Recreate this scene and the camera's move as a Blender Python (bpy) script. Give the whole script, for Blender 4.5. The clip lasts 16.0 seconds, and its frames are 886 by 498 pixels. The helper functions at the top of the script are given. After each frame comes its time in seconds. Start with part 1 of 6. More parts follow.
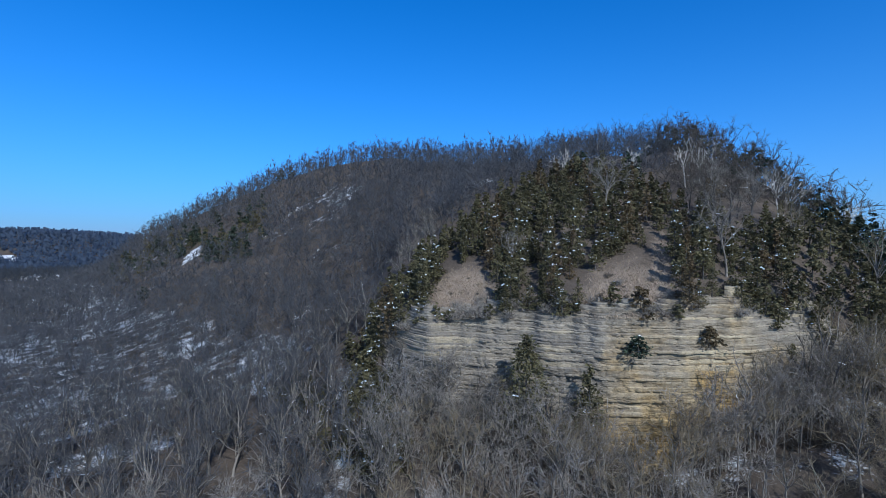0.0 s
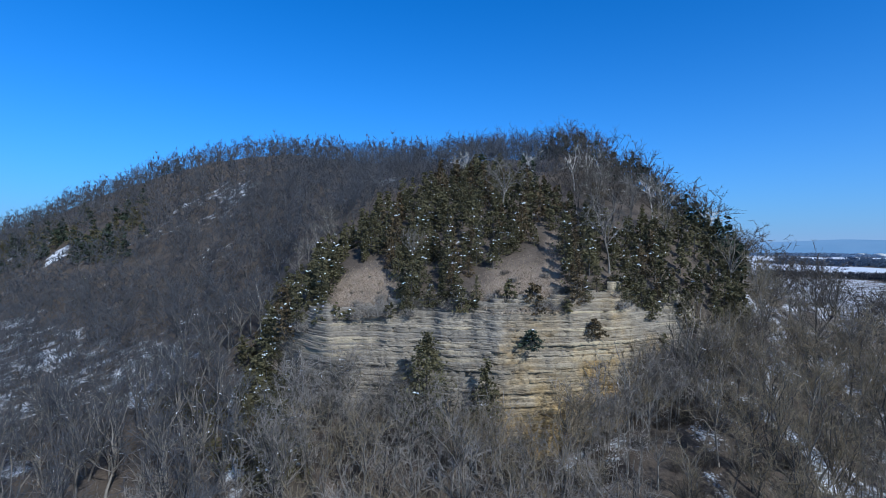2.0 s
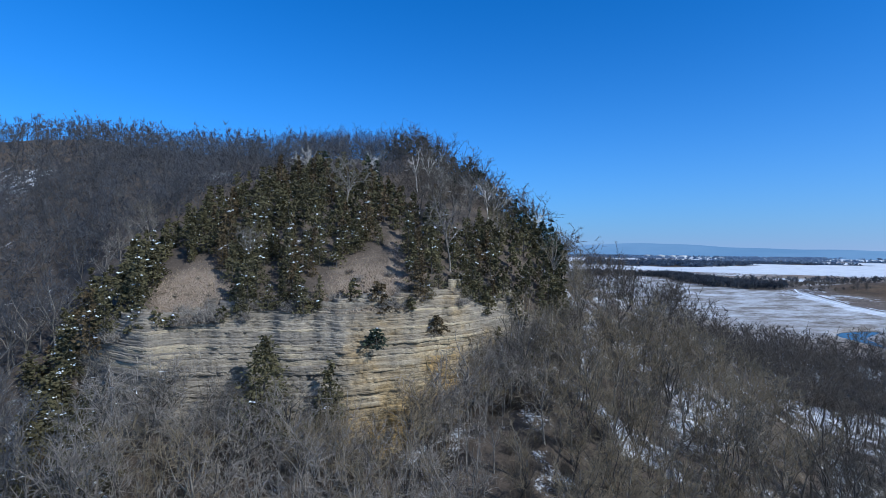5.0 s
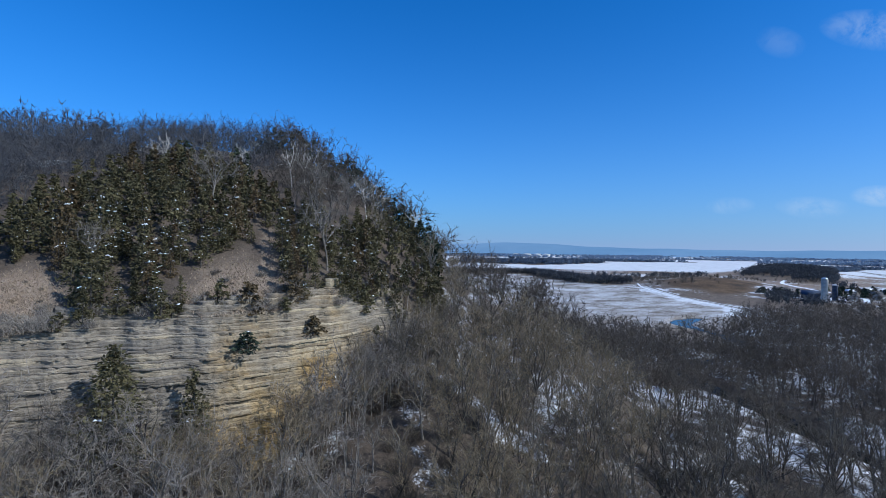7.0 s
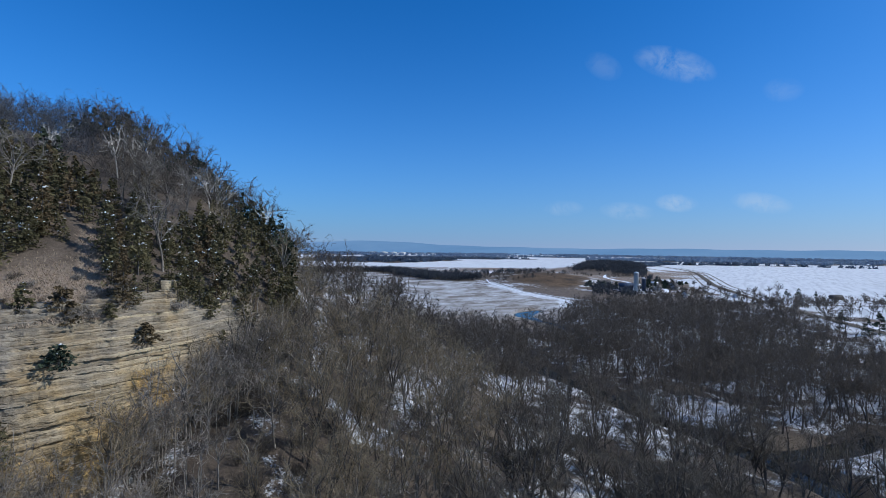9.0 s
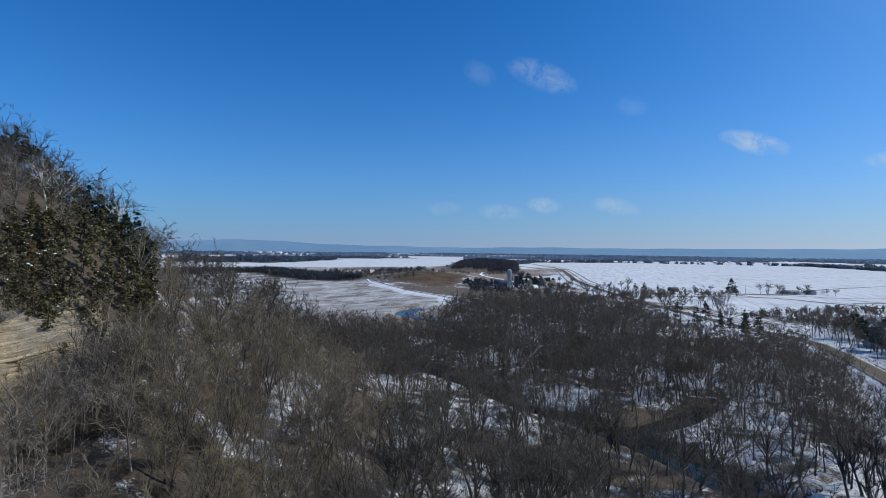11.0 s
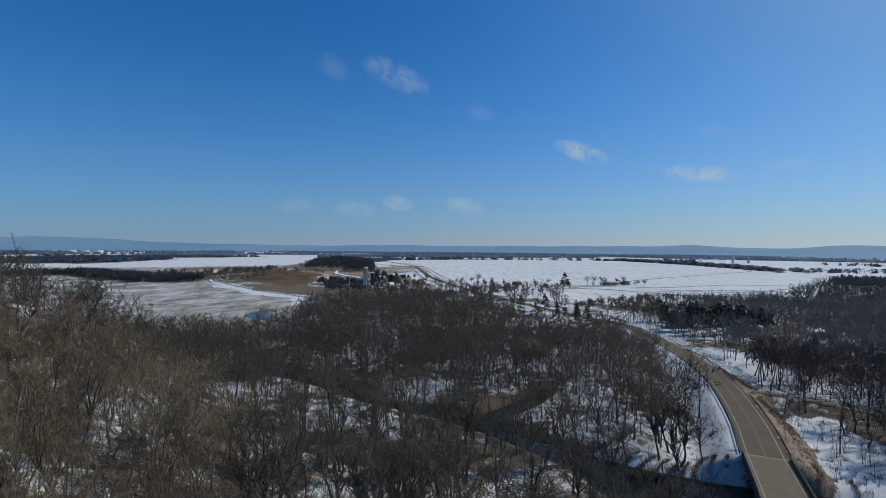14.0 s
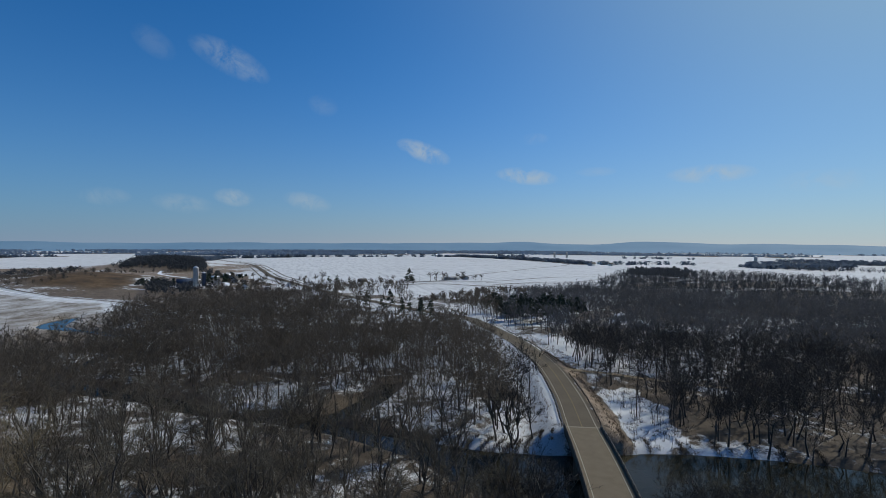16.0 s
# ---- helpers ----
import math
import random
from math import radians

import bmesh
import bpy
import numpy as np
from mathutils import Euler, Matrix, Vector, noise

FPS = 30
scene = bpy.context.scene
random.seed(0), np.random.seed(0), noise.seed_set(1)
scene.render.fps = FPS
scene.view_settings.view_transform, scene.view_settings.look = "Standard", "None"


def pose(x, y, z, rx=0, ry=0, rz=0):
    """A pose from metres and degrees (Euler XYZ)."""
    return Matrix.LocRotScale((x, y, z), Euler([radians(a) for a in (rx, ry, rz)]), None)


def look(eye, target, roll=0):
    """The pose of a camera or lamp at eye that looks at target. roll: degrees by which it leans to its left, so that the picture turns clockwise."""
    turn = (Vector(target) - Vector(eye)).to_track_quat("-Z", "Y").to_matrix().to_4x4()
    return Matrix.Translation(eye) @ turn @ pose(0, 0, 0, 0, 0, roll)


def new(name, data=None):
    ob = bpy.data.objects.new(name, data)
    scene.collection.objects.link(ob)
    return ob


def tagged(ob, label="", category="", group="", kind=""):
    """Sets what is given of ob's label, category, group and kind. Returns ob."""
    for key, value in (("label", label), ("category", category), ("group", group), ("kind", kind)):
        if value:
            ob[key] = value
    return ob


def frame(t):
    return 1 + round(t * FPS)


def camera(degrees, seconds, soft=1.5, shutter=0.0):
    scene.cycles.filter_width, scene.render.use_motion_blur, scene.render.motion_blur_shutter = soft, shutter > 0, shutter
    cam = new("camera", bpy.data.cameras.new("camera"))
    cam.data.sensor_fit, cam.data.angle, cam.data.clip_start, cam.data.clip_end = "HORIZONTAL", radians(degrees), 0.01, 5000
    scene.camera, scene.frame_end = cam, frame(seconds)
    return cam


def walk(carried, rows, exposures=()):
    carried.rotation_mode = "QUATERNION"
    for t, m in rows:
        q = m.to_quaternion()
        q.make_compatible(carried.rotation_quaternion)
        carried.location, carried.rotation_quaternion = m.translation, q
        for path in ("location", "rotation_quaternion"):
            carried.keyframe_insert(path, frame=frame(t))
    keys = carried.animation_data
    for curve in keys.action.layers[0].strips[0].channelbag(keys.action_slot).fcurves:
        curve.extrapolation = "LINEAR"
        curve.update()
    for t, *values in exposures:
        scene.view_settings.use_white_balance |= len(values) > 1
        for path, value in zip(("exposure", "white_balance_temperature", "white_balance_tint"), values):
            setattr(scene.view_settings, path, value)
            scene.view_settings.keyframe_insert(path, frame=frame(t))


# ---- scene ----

# the camera: a drone that hovers and turns, EYE metres over the flood plain
EYE = 56.0
cam = camera(82.1, 16.0, soft=0.5)
ROWS = [
    (0, 0, 0, 0, 0, -0.74, -0.25),
    (0.5, 0.13, -0.01, -0.07, -2.68, -0.75, -0.3),
    (1, 0.25, -0.04, -0.18, -5.67, -0.71, -0.35),
    (1.5, 0.39, -0.05, -0.31, -8.49, -0.67, -0.37),
    (2, 0.51, 0.08, -0.42, -10.84, -0.62, -0.39),
    (2.5, 0.61, 0.31, -0.5, -13.04, -0.59, -0.42),
    (3, 0.64, 0.53, -0.6, -15.62, -0.54, -0.44),
    (3.2, 0.65, 0.6, -0.64, -16.63, -0.53, -0.43),
    (5.3, 0.6, 1.14, -1.14, -30.86, -0.23, -0.65),
    (5.5, 0.59, 1.18, -1.17, -32.62, -0.22, -0.65),
    (6, 0.54, 1.28, -1.22, -36.6, -0.2, -0.66),
    (6.5, 0.5, 1.34, -1.24, -39.32, -0.2, -0.64),
    (7, 0.51, 1.38, -1.22, -42.07, -0.21, -0.69),
    (7.5, 0.53, 1.37, -1.19, -45.14, -0.21, -0.74),
    (8, 0.49, 1.36, -1.15, -49.35, -0.22, -0.78),
    (8.5, 0.44, 1.35, -1.12, -54.68, -0.22, -0.8),
    (8.7, 0.43, 1.35, -1.1, -56.17, -0.22, -0.78),
    (10.8, 0.31, 1.37, -0.9, -69.9, -0.18, -0.67),
    (11, 0.32, 1.4, -0.89, -71.49, -0.17, -0.66),
    (11.5, 0.42, 1.53, -0.89, -74.95, -0.13, -0.67),
    (12, 0.56, 1.72, -0.94, -77.08, -0.13, -0.62),
    (12.5, 0.68, 1.94, -1.03, -78.69, -0.16, -0.53),
    (13, 0.83, 2.17, -1.14, -80.45, -0.18, -0.49),
    (13.5, 0.97, 2.46, -1.27, -83.58, -0.21, -0.48),
    (14, 1.06, 2.76, -1.32, -87.69, -0.25, -0.51),
    (14.5, 1.08, 3.01, -1.32, -91.86, -0.3, -0.54),
    (15, 1.18, 3.12, -1.25, -97.04, -0.34, -0.47),
    (15.5, 1.26, 3.15, -1.23, -102.14, -0.4, -0.39),
    (16, 1.33, 3.16, -1.25, -105.02, -0.47, -0.31),
]
EXPOSURES = [(0.0, 0.0, 5500, 7), (5.5, 0.0, 5600, 7), (8.5, -0.18, 5850, 8), (11.0, -0.28, 6250, 7), (16.0, -0.6, 6850, 4)]
walk(cam, [(t, pose(x, y, EYE + z, 90 + pitch, roll, yaw)) for t, x, y, z, yaw, pitch, roll in ROWS], EXPOSURES)


# ---- light ----
SUN_AZ, SUN_EL = 158.0, 38.0   # compass bearing from +y, clockwise; height


def bearing(az, r, z=0.0):
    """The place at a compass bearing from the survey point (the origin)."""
    return Vector((r * math.sin(radians(az)), r * math.cos(radians(az)), z))


def nodes_of(tree):
    """Short way to make and wire nodes."""
    def node(kind, **inputs):
        n = tree.nodes.new(kind)
        for key, value in inputs.items():
            sock = n.inputs[int(key[1:])] if key[0] == "i" and key[1:].isdigit() else n.inputs[key.replace("_", " ")]
            if isinstance(value, bpy.types.NodeSocket):
                tree.links.new(value, sock)
            else:
                sock.default_value = value
        return n
    return node


def math_node(node, op, a, b=0.0, c=0.0, clamp=False):
    n = node("ShaderNodeMath", i0=a, i1=b, i2=c)
    n.operation, n.use_clamp = op, clamp
    return n.outputs[0]


world = bpy.data.worlds.new("winter_sky")
scene.world = world
world.use_nodes = True
wt = world.node_tree
wt.nodes.clear()
wn = nodes_of(wt)
sky = wn("ShaderNodeTexSky")
sky.sky_type, sky.sun_disc = "NISHITA", False
sky.sun_elevation, sky.sun_rotation = radians(SUN_EL), radians(SUN_AZ)
sky.air_density, sky.dust_density, sky.ozone_density, sky.altitude = 1.0, 0.3, 3.0, 300
tint = wn("ShaderNodeMix")     # the deep blue of a clear winter sky
tint.data_type, tint.blend_type = "RGBA", "MULTIPLY"
tint.inputs[0].default_value, tint.inputs[7].default_value = 1.0, (0.11, 0.81, 1.52, 1)
wt.links.new(sky.outputs[0], tint.inputs[6])
way = wn("ShaderNodeTexCoord").outputs["Generated"]
low = wn("ShaderNodeSeparateXYZ", Vector=way).outputs[2]
hazy = math_node(wn, "POWER", 2.718, math_node(wn, "MULTIPLY", math_node(wn, "MAXIMUM", low, 0.0), -7.6))    # pale band low in the sky
haze = wn("ShaderNodeMix")
haze.data_type = "RGBA"
wt.links.new(math_node(wn, "MULTIPLY", hazy, 0.93), haze.inputs[0])
wt.links.new(tint.outputs[2], haze.inputs[6])
sun_flat = wn("ShaderNodeVectorMath", i0=way, i1=tuple(bearing(SUN_AZ, 1.0)))
sun_flat.operation = "DOT_PRODUCT"
milky = wn("ShaderNodeMix")      # the low haze is blue away from the sun and milky towards it
milky.data_type = "RGBA"
wt.links.new(math_node(wn, "POWER", math_node(wn, "MULTIPLY_ADD", sun_flat.outputs["Value"], 0.62, 0.38, clamp=True), 2.7), milky.inputs[0])
milky.inputs[6].default_value, milky.inputs[7].default_value = (3.1, 4.15, 6.3, 1), (7.9, 7.9, 8.8, 1)
wt.links.new(milky.outputs[2], haze.inputs[7])
glare = wn("ShaderNodeVectorMath", i0=way, i1=tuple(bearing(SUN_AZ, math.cos(radians(SUN_EL)), math.sin(radians(SUN_EL)))))
glare.operation = "DOT_PRODUCT"
white = wn("ShaderNodeMix")      # the sky pales towards the sun
white.data_type = "RGBA"
wt.links.new(math_node(wn, "MULTIPLY", math_node(wn, "POWER", math_node(wn, "MAXIMUM", glare.outputs["Value"], 0.0), 6.0), 0.85), white.inputs[0])
wt.links.new(haze.outputs[2], white.inputs[6])
white.inputs[7].default_value = (5.0, 6.7, 7.6, 1)
puff = wn("ShaderNodeTexNoise", Vector=way, Scale=27.0, Detail=9.0, Roughness=0.62, Distortion=0.4).outputs["Fac"]
cover = None
# small fair-weather clouds: bearing, height, half width, half height (degrees), density, slant
CLOUDS = [(82.3, 18.4, 2.9, 1.1, 0.30, -0.4), (75.4, 18.9, 1.5, 0.9, 0.1, -0.6), (102.8, 10.3, 2.3, 0.8, 0.62, -0.35),
          (114.3, 7.6, 2.5, 0.7, 0.6, -0.12), (82.7, 4.8, 1.5, 0.7, 0.42, -0.1), (90.1, 4.6, 1.9, 0.75, 0.34, -0.2),
          (78.0, 4.0, 2.1, 0.75, 0.24, -0.1), (71.4, 4.4, 1.6, 0.65, 0.2, 0.0), (132.7, 7.2, 3.0, 0.7, 0.5, 0.0),
          (115.1, 11.6, 1.2, 0.5, 0.14, 0.0), (121.7, 7.9, 1.6, 0.4, 0.16, 0.0), (142.0, 6.0, 3.0, 0.8, 0.2, 0.0), (91.7, 14.8, 1.2, 0.8, 0.1, -0.2)]
for az, el, wide, high, dense, slant in CLOUDS:
    c = Vector((math.cos(radians(el)) * math.sin(radians(az)), math.cos(radians(el)) * math.cos(radians(az)), math.sin(radians(el))))
    right = Vector((math.cos(radians(az)), -math.sin(radians(az)), 0))
    up = right.cross(c)
    long_axis = (right + slant * up).normalized()
    short_axis = long_axis.cross(c)
    terms = []
    for axis, half in ((long_axis, wide), (short_axis, high)):
        dot = wn("ShaderNodeVectorMath", i0=way, i1=tuple(axis * (1 / math.radians(half))))
        dot.operation = "DOT_PRODUCT"
        terms.append(math_node(wn, "POWER", math_node(wn, "SUBTRACT", dot.outputs["Value"], c.dot(axis) / math.radians(half)), 2.0))
    front = wn("ShaderNodeVectorMath", i0=way, i1=tuple(c))
    front.operation = "DOT_PRODUCT"
    ball = math_node(wn, "SUBTRACT", 1.0, math_node(wn, "MULTIPLY", math_node(wn, "ADD", *terms), 0.5), clamp=True)
    ragged = math_node(wn, "MULTIPLY", ball, math_node(wn, "MULTIPLY_ADD", puff, 4.6, -1.65, clamp=True))
    ragged = math_node(wn, "MULTIPLY", ragged, math_node(wn, "GREATER_THAN", front.outputs["Value"], 0.5))
    cover = math_node(wn, "MULTIPLY_ADD", ragged, dense, 0.0 if cover is None else cover)
cover = math_node(wn, "MINIMUM", cover, 0.8)
cloudy = wn("ShaderNodeMix")
cloudy.data_type = "RGBA"
wt.links.new(cover, cloudy.inputs[0])
wt.links.new(white.outputs[2], cloudy.inputs[6])
cloudy.inputs[7].default_value = (6.3, 7.2, 8.2, 1)
wt.links.new(wn("ShaderNodeBackground", Color=cloudy.outputs[2], Strength=0.10).outputs[0], wn("ShaderNodeOutputWorld").inputs[0])

lamp = bpy.data.lights.new("sun", "SUN")
lamp.energy, lamp.angle, lamp.color = 4.4, radians(0.53), (1.0, 0.95, 0.88)
sun = new("sun", lamp)
sun.matrix_world = look(tuple(bearing(SUN_AZ, 300, 300 * math.tan(radians(SUN_EL)))), (0, 0, 0))


# ---- materials ----
def material(name, rough=0.9, metal=0.0):
    m = bpy.data.materials.new(name)
    m.use_nodes = True
    bsdf = m.node_tree.nodes["Principled BSDF"]
    bsdf.inputs["Roughness"].default_value, bsdf.inputs["Metallic"].default_value = rough, metal
    bsdf.inputs["Specular IOR Level"].default_value = 0.25
    return m, nodes_of(m.node_tree), bsdf, m.node_tree.links


def ramp(node, fac, stops):
    n = node("ShaderNodeValToRGB", Fac=fac)
    e = n.color_ramp.elements
    while len(e) < len(stops):
        e.new(0.5)
    for slot, (at, colour) in zip(e, stops):
        slot.position, slot.color = at, (*colour, 1)
    return n.outputs[0]


def blend(node, links, fac, a, b, kind="MIX"):
    n = node("ShaderNodeMix")
    n.data_type, n.blend_type = "RGBA", kind
    for sock, value in zip((n.inputs[0], n.inputs[6], n.inputs[7]), (fac, a, b)):
        if isinstance(value, bpy.types.NodeSocket):
            links.new(value, sock)
        elif isinstance(value, tuple):
            sock.default_value = (*value, 1)
        else:
            sock.default_value = value
    return n.outputs[2]


def field_noise(node, scale, detail=4.0, vector=None, rough=0.55):
    v = vector if vector is not None else node("ShaderNodeNewGeometry").outputs["Position"]
    return node("ShaderNodeTexNoise", Vector=v, Scale=scale, Detail=detail, Roughness=rough).outputs["Fac"]


def plain(name, a, b, scale, rough=0.9, metal=0.0, bump=0.0, fine=None, thin=0.0):
    """Two tones mixed by noise at two scales, with a little relief."""
    m, node, bsdf, links = material(name, rough, metal)
    big, small = field_noise(node, scale), field_noise(node, (fine or scale * 9), 3.0)
    fac = math_node(node, "MULTIPLY_ADD", small, 0.55, math_node(node, "MULTIPLY_ADD", big, 1.5, -0.55), clamp=True)
    tone = blend(node, links, fac, a, b)
    links.new(tone, bsdf.inputs["Base Color"])
    if thin:     # leaves and round twigs also catch light that falls on their far side
        both = node("ShaderNodeMixShader", i0=thin, i1=bsdf.outputs[0], i2=node("ShaderNodeBsdfTranslucent", Color=tone).outputs[0])
        links.new(both.outputs[0], m.node_tree.nodes["Material Output"].inputs[0])
    if bump:
        links.new(node("ShaderNodeBump", Strength=bump, Distance=0.1, Height=small).outputs[0], bsdf.inputs["Normal"])
    return m


BARK = plain("grey_bark", (0.085, 0.075, 0.065), (0.33, 0.295, 0.252), 0.13, fine=0.6)
BRANCH = plain("grey_branches", (0.145, 0.127, 0.107), (0.43, 0.386, 0.335), 0.11, fine=0.5, thin=0.4)
BROWN_BRANCH = plain("brown_branches", (0.14, 0.112, 0.073), (0.38, 0.31, 0.205), 0.11, fine=0.4, thin=0.45)
# river twigs seen against the sun: the backlit darkness is in the colour
BACKLIT_TWIG = plain("backlit_river_twigs", (0.026, 0.025, 0.025), (0.075, 0.07, 0.066), 0.09, fine=0.03, thin=0.2)
NEAR_TWIG = plain("brown_twigs", (0.08, 0.069, 0.054), (0.22, 0.19, 0.15), 0.1, fine=0.3, thin=0.4)
DARK_BARK = plain("dark_bark", (0.03, 0.027, 0.024), (0.15, 0.138, 0.124), 0.13, fine=0.6)
TWIG = plain("bare_brown_twigs", (0.06, 0.051, 0.042), (0.172, 0.146, 0.119), 0.09, fine=0.2, thin=0.4)
TWIG_GREY = plain("bare_grey_twigs", (0.05, 0.052, 0.058), (0.16, 0.161, 0.168), 0.1, fine=0.3, thin=0.4)
PALE_BARK = plain("white_birch_bark", (0.5, 0.46, 0.4), (0.74, 0.7, 0.63), 0.5, fine=4.0)
CEDAR = plain("cedar_foliage", (0.034, 0.033, 0.017), (0.2, 0.175, 0.09), 0.14, fine=0.7, thin=0.3)
RUST_CEDAR = plain("rusty_cedar_foliage", (0.07, 0.055, 0.028), (0.15, 0.105, 0.056), 0.2, fine=0.7, thin=0.2)
SPRUCE = plain("spruce_foliage", (0.018, 0.028, 0.019), (0.055, 0.07, 0.042), 0.15, fine=1.0)
GRASS = plain("dead_grass", (0.2, 0.15, 0.105), (0.4, 0.32, 0.235), 0.3, fine=2.0)
SNOW = plain("snow", (0.74, 0.77, 0.82), (0.86, 0.88, 0.9), 0.05, rough=0.7, bump=0.2)
ASPHALT = plain("salted_asphalt", (0.084, 0.066, 0.045), (0.126, 0.101, 0.07), 0.15, rough=0.85, bump=0.1)
CONCRETE = plain("pale_concrete", (0.13, 0.103, 0.07), (0.18, 0.146, 0.102), 0.4, bump=0.1)
JOINT = plain("new_concrete", (0.2, 0.172, 0.13), (0.28, 0.245, 0.19), 0.6)
PAINT = plain("worn_white_line", (0.26, 0.235, 0.19), (0.46, 0.43, 0.36), 0.9)
YELLOW = plain("worn_yellow_line", (0.17, 0.13, 0.07), (0.28, 0.21, 0.09), 0.9)
STEEL = plain("weathered_steel", (0.07, 0.063, 0.055), (0.125, 0.112, 0.098), 0.8, rough=0.6, metal=0.4)
TIMBER = plain("dark_timber", (0.06, 0.05, 0.04), (0.12, 0.1, 0.08), 0.8)
DITCH = plain("dark_wet_track", (0.09, 0.078, 0.064), (0.19, 0.168, 0.142), 0.06, fine=0.7)
RIPRAP = plain("tan_riprap", (0.17, 0.13, 0.08), (0.32, 0.25, 0.16), 0.3, fine=2.5)
WHITE_WALL = plain("white_siding", (0.62, 0.61, 0.57), (0.74, 0.73, 0.69), 0.4)
GREY_WALL = plain("grey_siding", (0.25, 0.25, 0.25), (0.36, 0.36, 0.35), 0.4)
DARK_WALL = plain("dark_blue_steel", (0.03, 0.045, 0.08), (0.05, 0.07, 0.11), 0.4, rough=0.45)
DARK_ROOF = plain("dark_shingles", (0.06, 0.055, 0.05), (0.12, 0.11, 0.1), 0.5)
SILO_WALL = plain("concrete_staves", (0.36, 0.35, 0.32), (0.5, 0.48, 0.44), 0.3, fine=1.2)
DOME = plain("galvanised_dome", (0.55, 0.57, 0.6), (0.68, 0.7, 0.72), 0.4, rough=0.4, metal=0.6)
GLASS = plain("dark_window_glass", (0.02, 0.025, 0.03), (0.04, 0.045, 0.05), 0.5, rough=0.1)
# far woods: the blue haze of distance is mixed into their base colours
FAR_WOOD = plain("distant_woods", (0.04, 0.045, 0.053), (0.085, 0.092, 0.102), 0.01, fine=0.06, thin=0.45)
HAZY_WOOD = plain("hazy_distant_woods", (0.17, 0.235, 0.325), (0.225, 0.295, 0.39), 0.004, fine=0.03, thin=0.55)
VALLEY_WOOD = plain("haze_tinted_valley_woods", (0.085, 0.112, 0.155), (0.11, 0.14, 0.19), 0.004, fine=0.03, thin=0.55)
MILE_WOOD = plain("haze_tinted_mile_woods", (0.085, 0.112, 0.152), (0.125, 0.158, 0.205), 0.006, fine=0.04, thin=0.55)


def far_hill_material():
    """The far skyline: the pale blue of miles of air, put in as glow."""
    m, node, bsdf, links = material("haze_glow_hills")
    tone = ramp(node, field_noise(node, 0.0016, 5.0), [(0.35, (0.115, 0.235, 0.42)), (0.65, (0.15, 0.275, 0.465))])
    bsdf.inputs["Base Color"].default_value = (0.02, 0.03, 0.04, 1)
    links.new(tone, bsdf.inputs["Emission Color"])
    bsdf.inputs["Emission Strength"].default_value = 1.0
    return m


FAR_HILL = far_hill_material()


def ground_material():
    """Leaf litter, dead grass, fields and old snow; the cover of each is a layer of the ground mesh."""
    m, node, bsdf, links = material("ground_cover")
    def layer(name):
        n = node("ShaderNodeAttribute")
        n.attribute_name = name
        return n.outputs["Fac"]
    big, mid, small = field_noise(node, 0.035, 5.0), field_noise(node, 0.22, 5.0), field_noise(node, 2.2, 4.0)
    litter = ramp(node, math_node(node, "MULTIPLY_ADD", small, 0.5, math_node(node, "MULTIPLY", mid, 0.5)),
                  [(0.3, (0.045, 0.035, 0.027)), (0.52, (0.09, 0.07, 0.053)), (0.72, (0.155, 0.122, 0.092))])
    grass = ramp(node, math_node(node, "MULTIPLY_ADD", small, 0.55, math_node(node, "MULTIPLY", mid, 0.45)),
                 [(0.32, (0.12, 0.088, 0.062)), (0.5, (0.25, 0.19, 0.14)), (0.68, (0.36, 0.285, 0.215))])
    base = blend(node, links, layer("grass"), litter, grass)
    reeds = field_noise(node, 1.0, 9.0, node("ShaderNodeMapping", Vector=node("ShaderNodeNewGeometry").outputs["Position"], Rotation=(0, 0, 0.75), Scale=(0.018, 0.03, 0.1)).outputs[0], 0.78)
    base = blend(node, links, layer("reed"), base, ramp(node, reeds, [(0.34, (0.085, 0.073, 0.058)), (0.43, (0.2, 0.178, 0.15)), (0.5, (0.36, 0.345, 0.33)), (0.62, (0.58, 0.59, 0.6))]))
    earth = ramp(node, math_node(node, "MULTIPLY_ADD", big, 0.7, math_node(node, "MULTIPLY", mid, 0.3)), [(0.35, (0.04, 0.028, 0.016)), (0.52, (0.1, 0.062, 0.03)), (0.7, (0.19, 0.13, 0.075))])
    base = blend(node, links, layer("brown"), base, earth)
    speck = math_node(node, "MULTIPLY_ADD", big, 0.75, math_node(node, "MULTIPLY_ADD", mid, 0.75, math_node(node, "MULTIPLY", small, 0.45)))
    # where the layer is 1 all is white, where 0 nothing
    lift = math_node(node, "MULTIPLY_ADD", layer("snow"), 1.35, -1.68)
    mask = math_node(node, "MULTIPLY", math_node(node, "ADD", speck, lift), 7.0, clamp=True)
    snow = ramp(node, math_node(node, "MULTIPLY_ADD", big, 0.5, math_node(node, "MULTIPLY", small, 0.5)),
                [(0.3, (0.56, 0.58, 0.6)), (0.7, (0.74, 0.75, 0.76))])
    furrow = field_noise(node, 1.0, 5.0, node("ShaderNodeMapping", Vector=node("ShaderNodeNewGeometry").outputs["Position"], Rotation=(0, 0, 0.25), Scale=(0.012, 0.12, 0.1)).outputs[0])
    snow = blend(node, links, 1.0, snow, ramp(node, furrow, [(0.36, (0.8, 0.8, 0.81)), (0.55, (1, 1, 1))]), "MULTIPLY")
    links.new(blend(node, links, mask, base, snow), bsdf.inputs["Base Color"])
    links.new(node("ShaderNodeBump", Strength=0.5, Distance=0.3, Height=math_node(node, "ADD", small, mask)).outputs[0], bsdf.inputs["Normal"])
    return m


GROUND = ground_material()


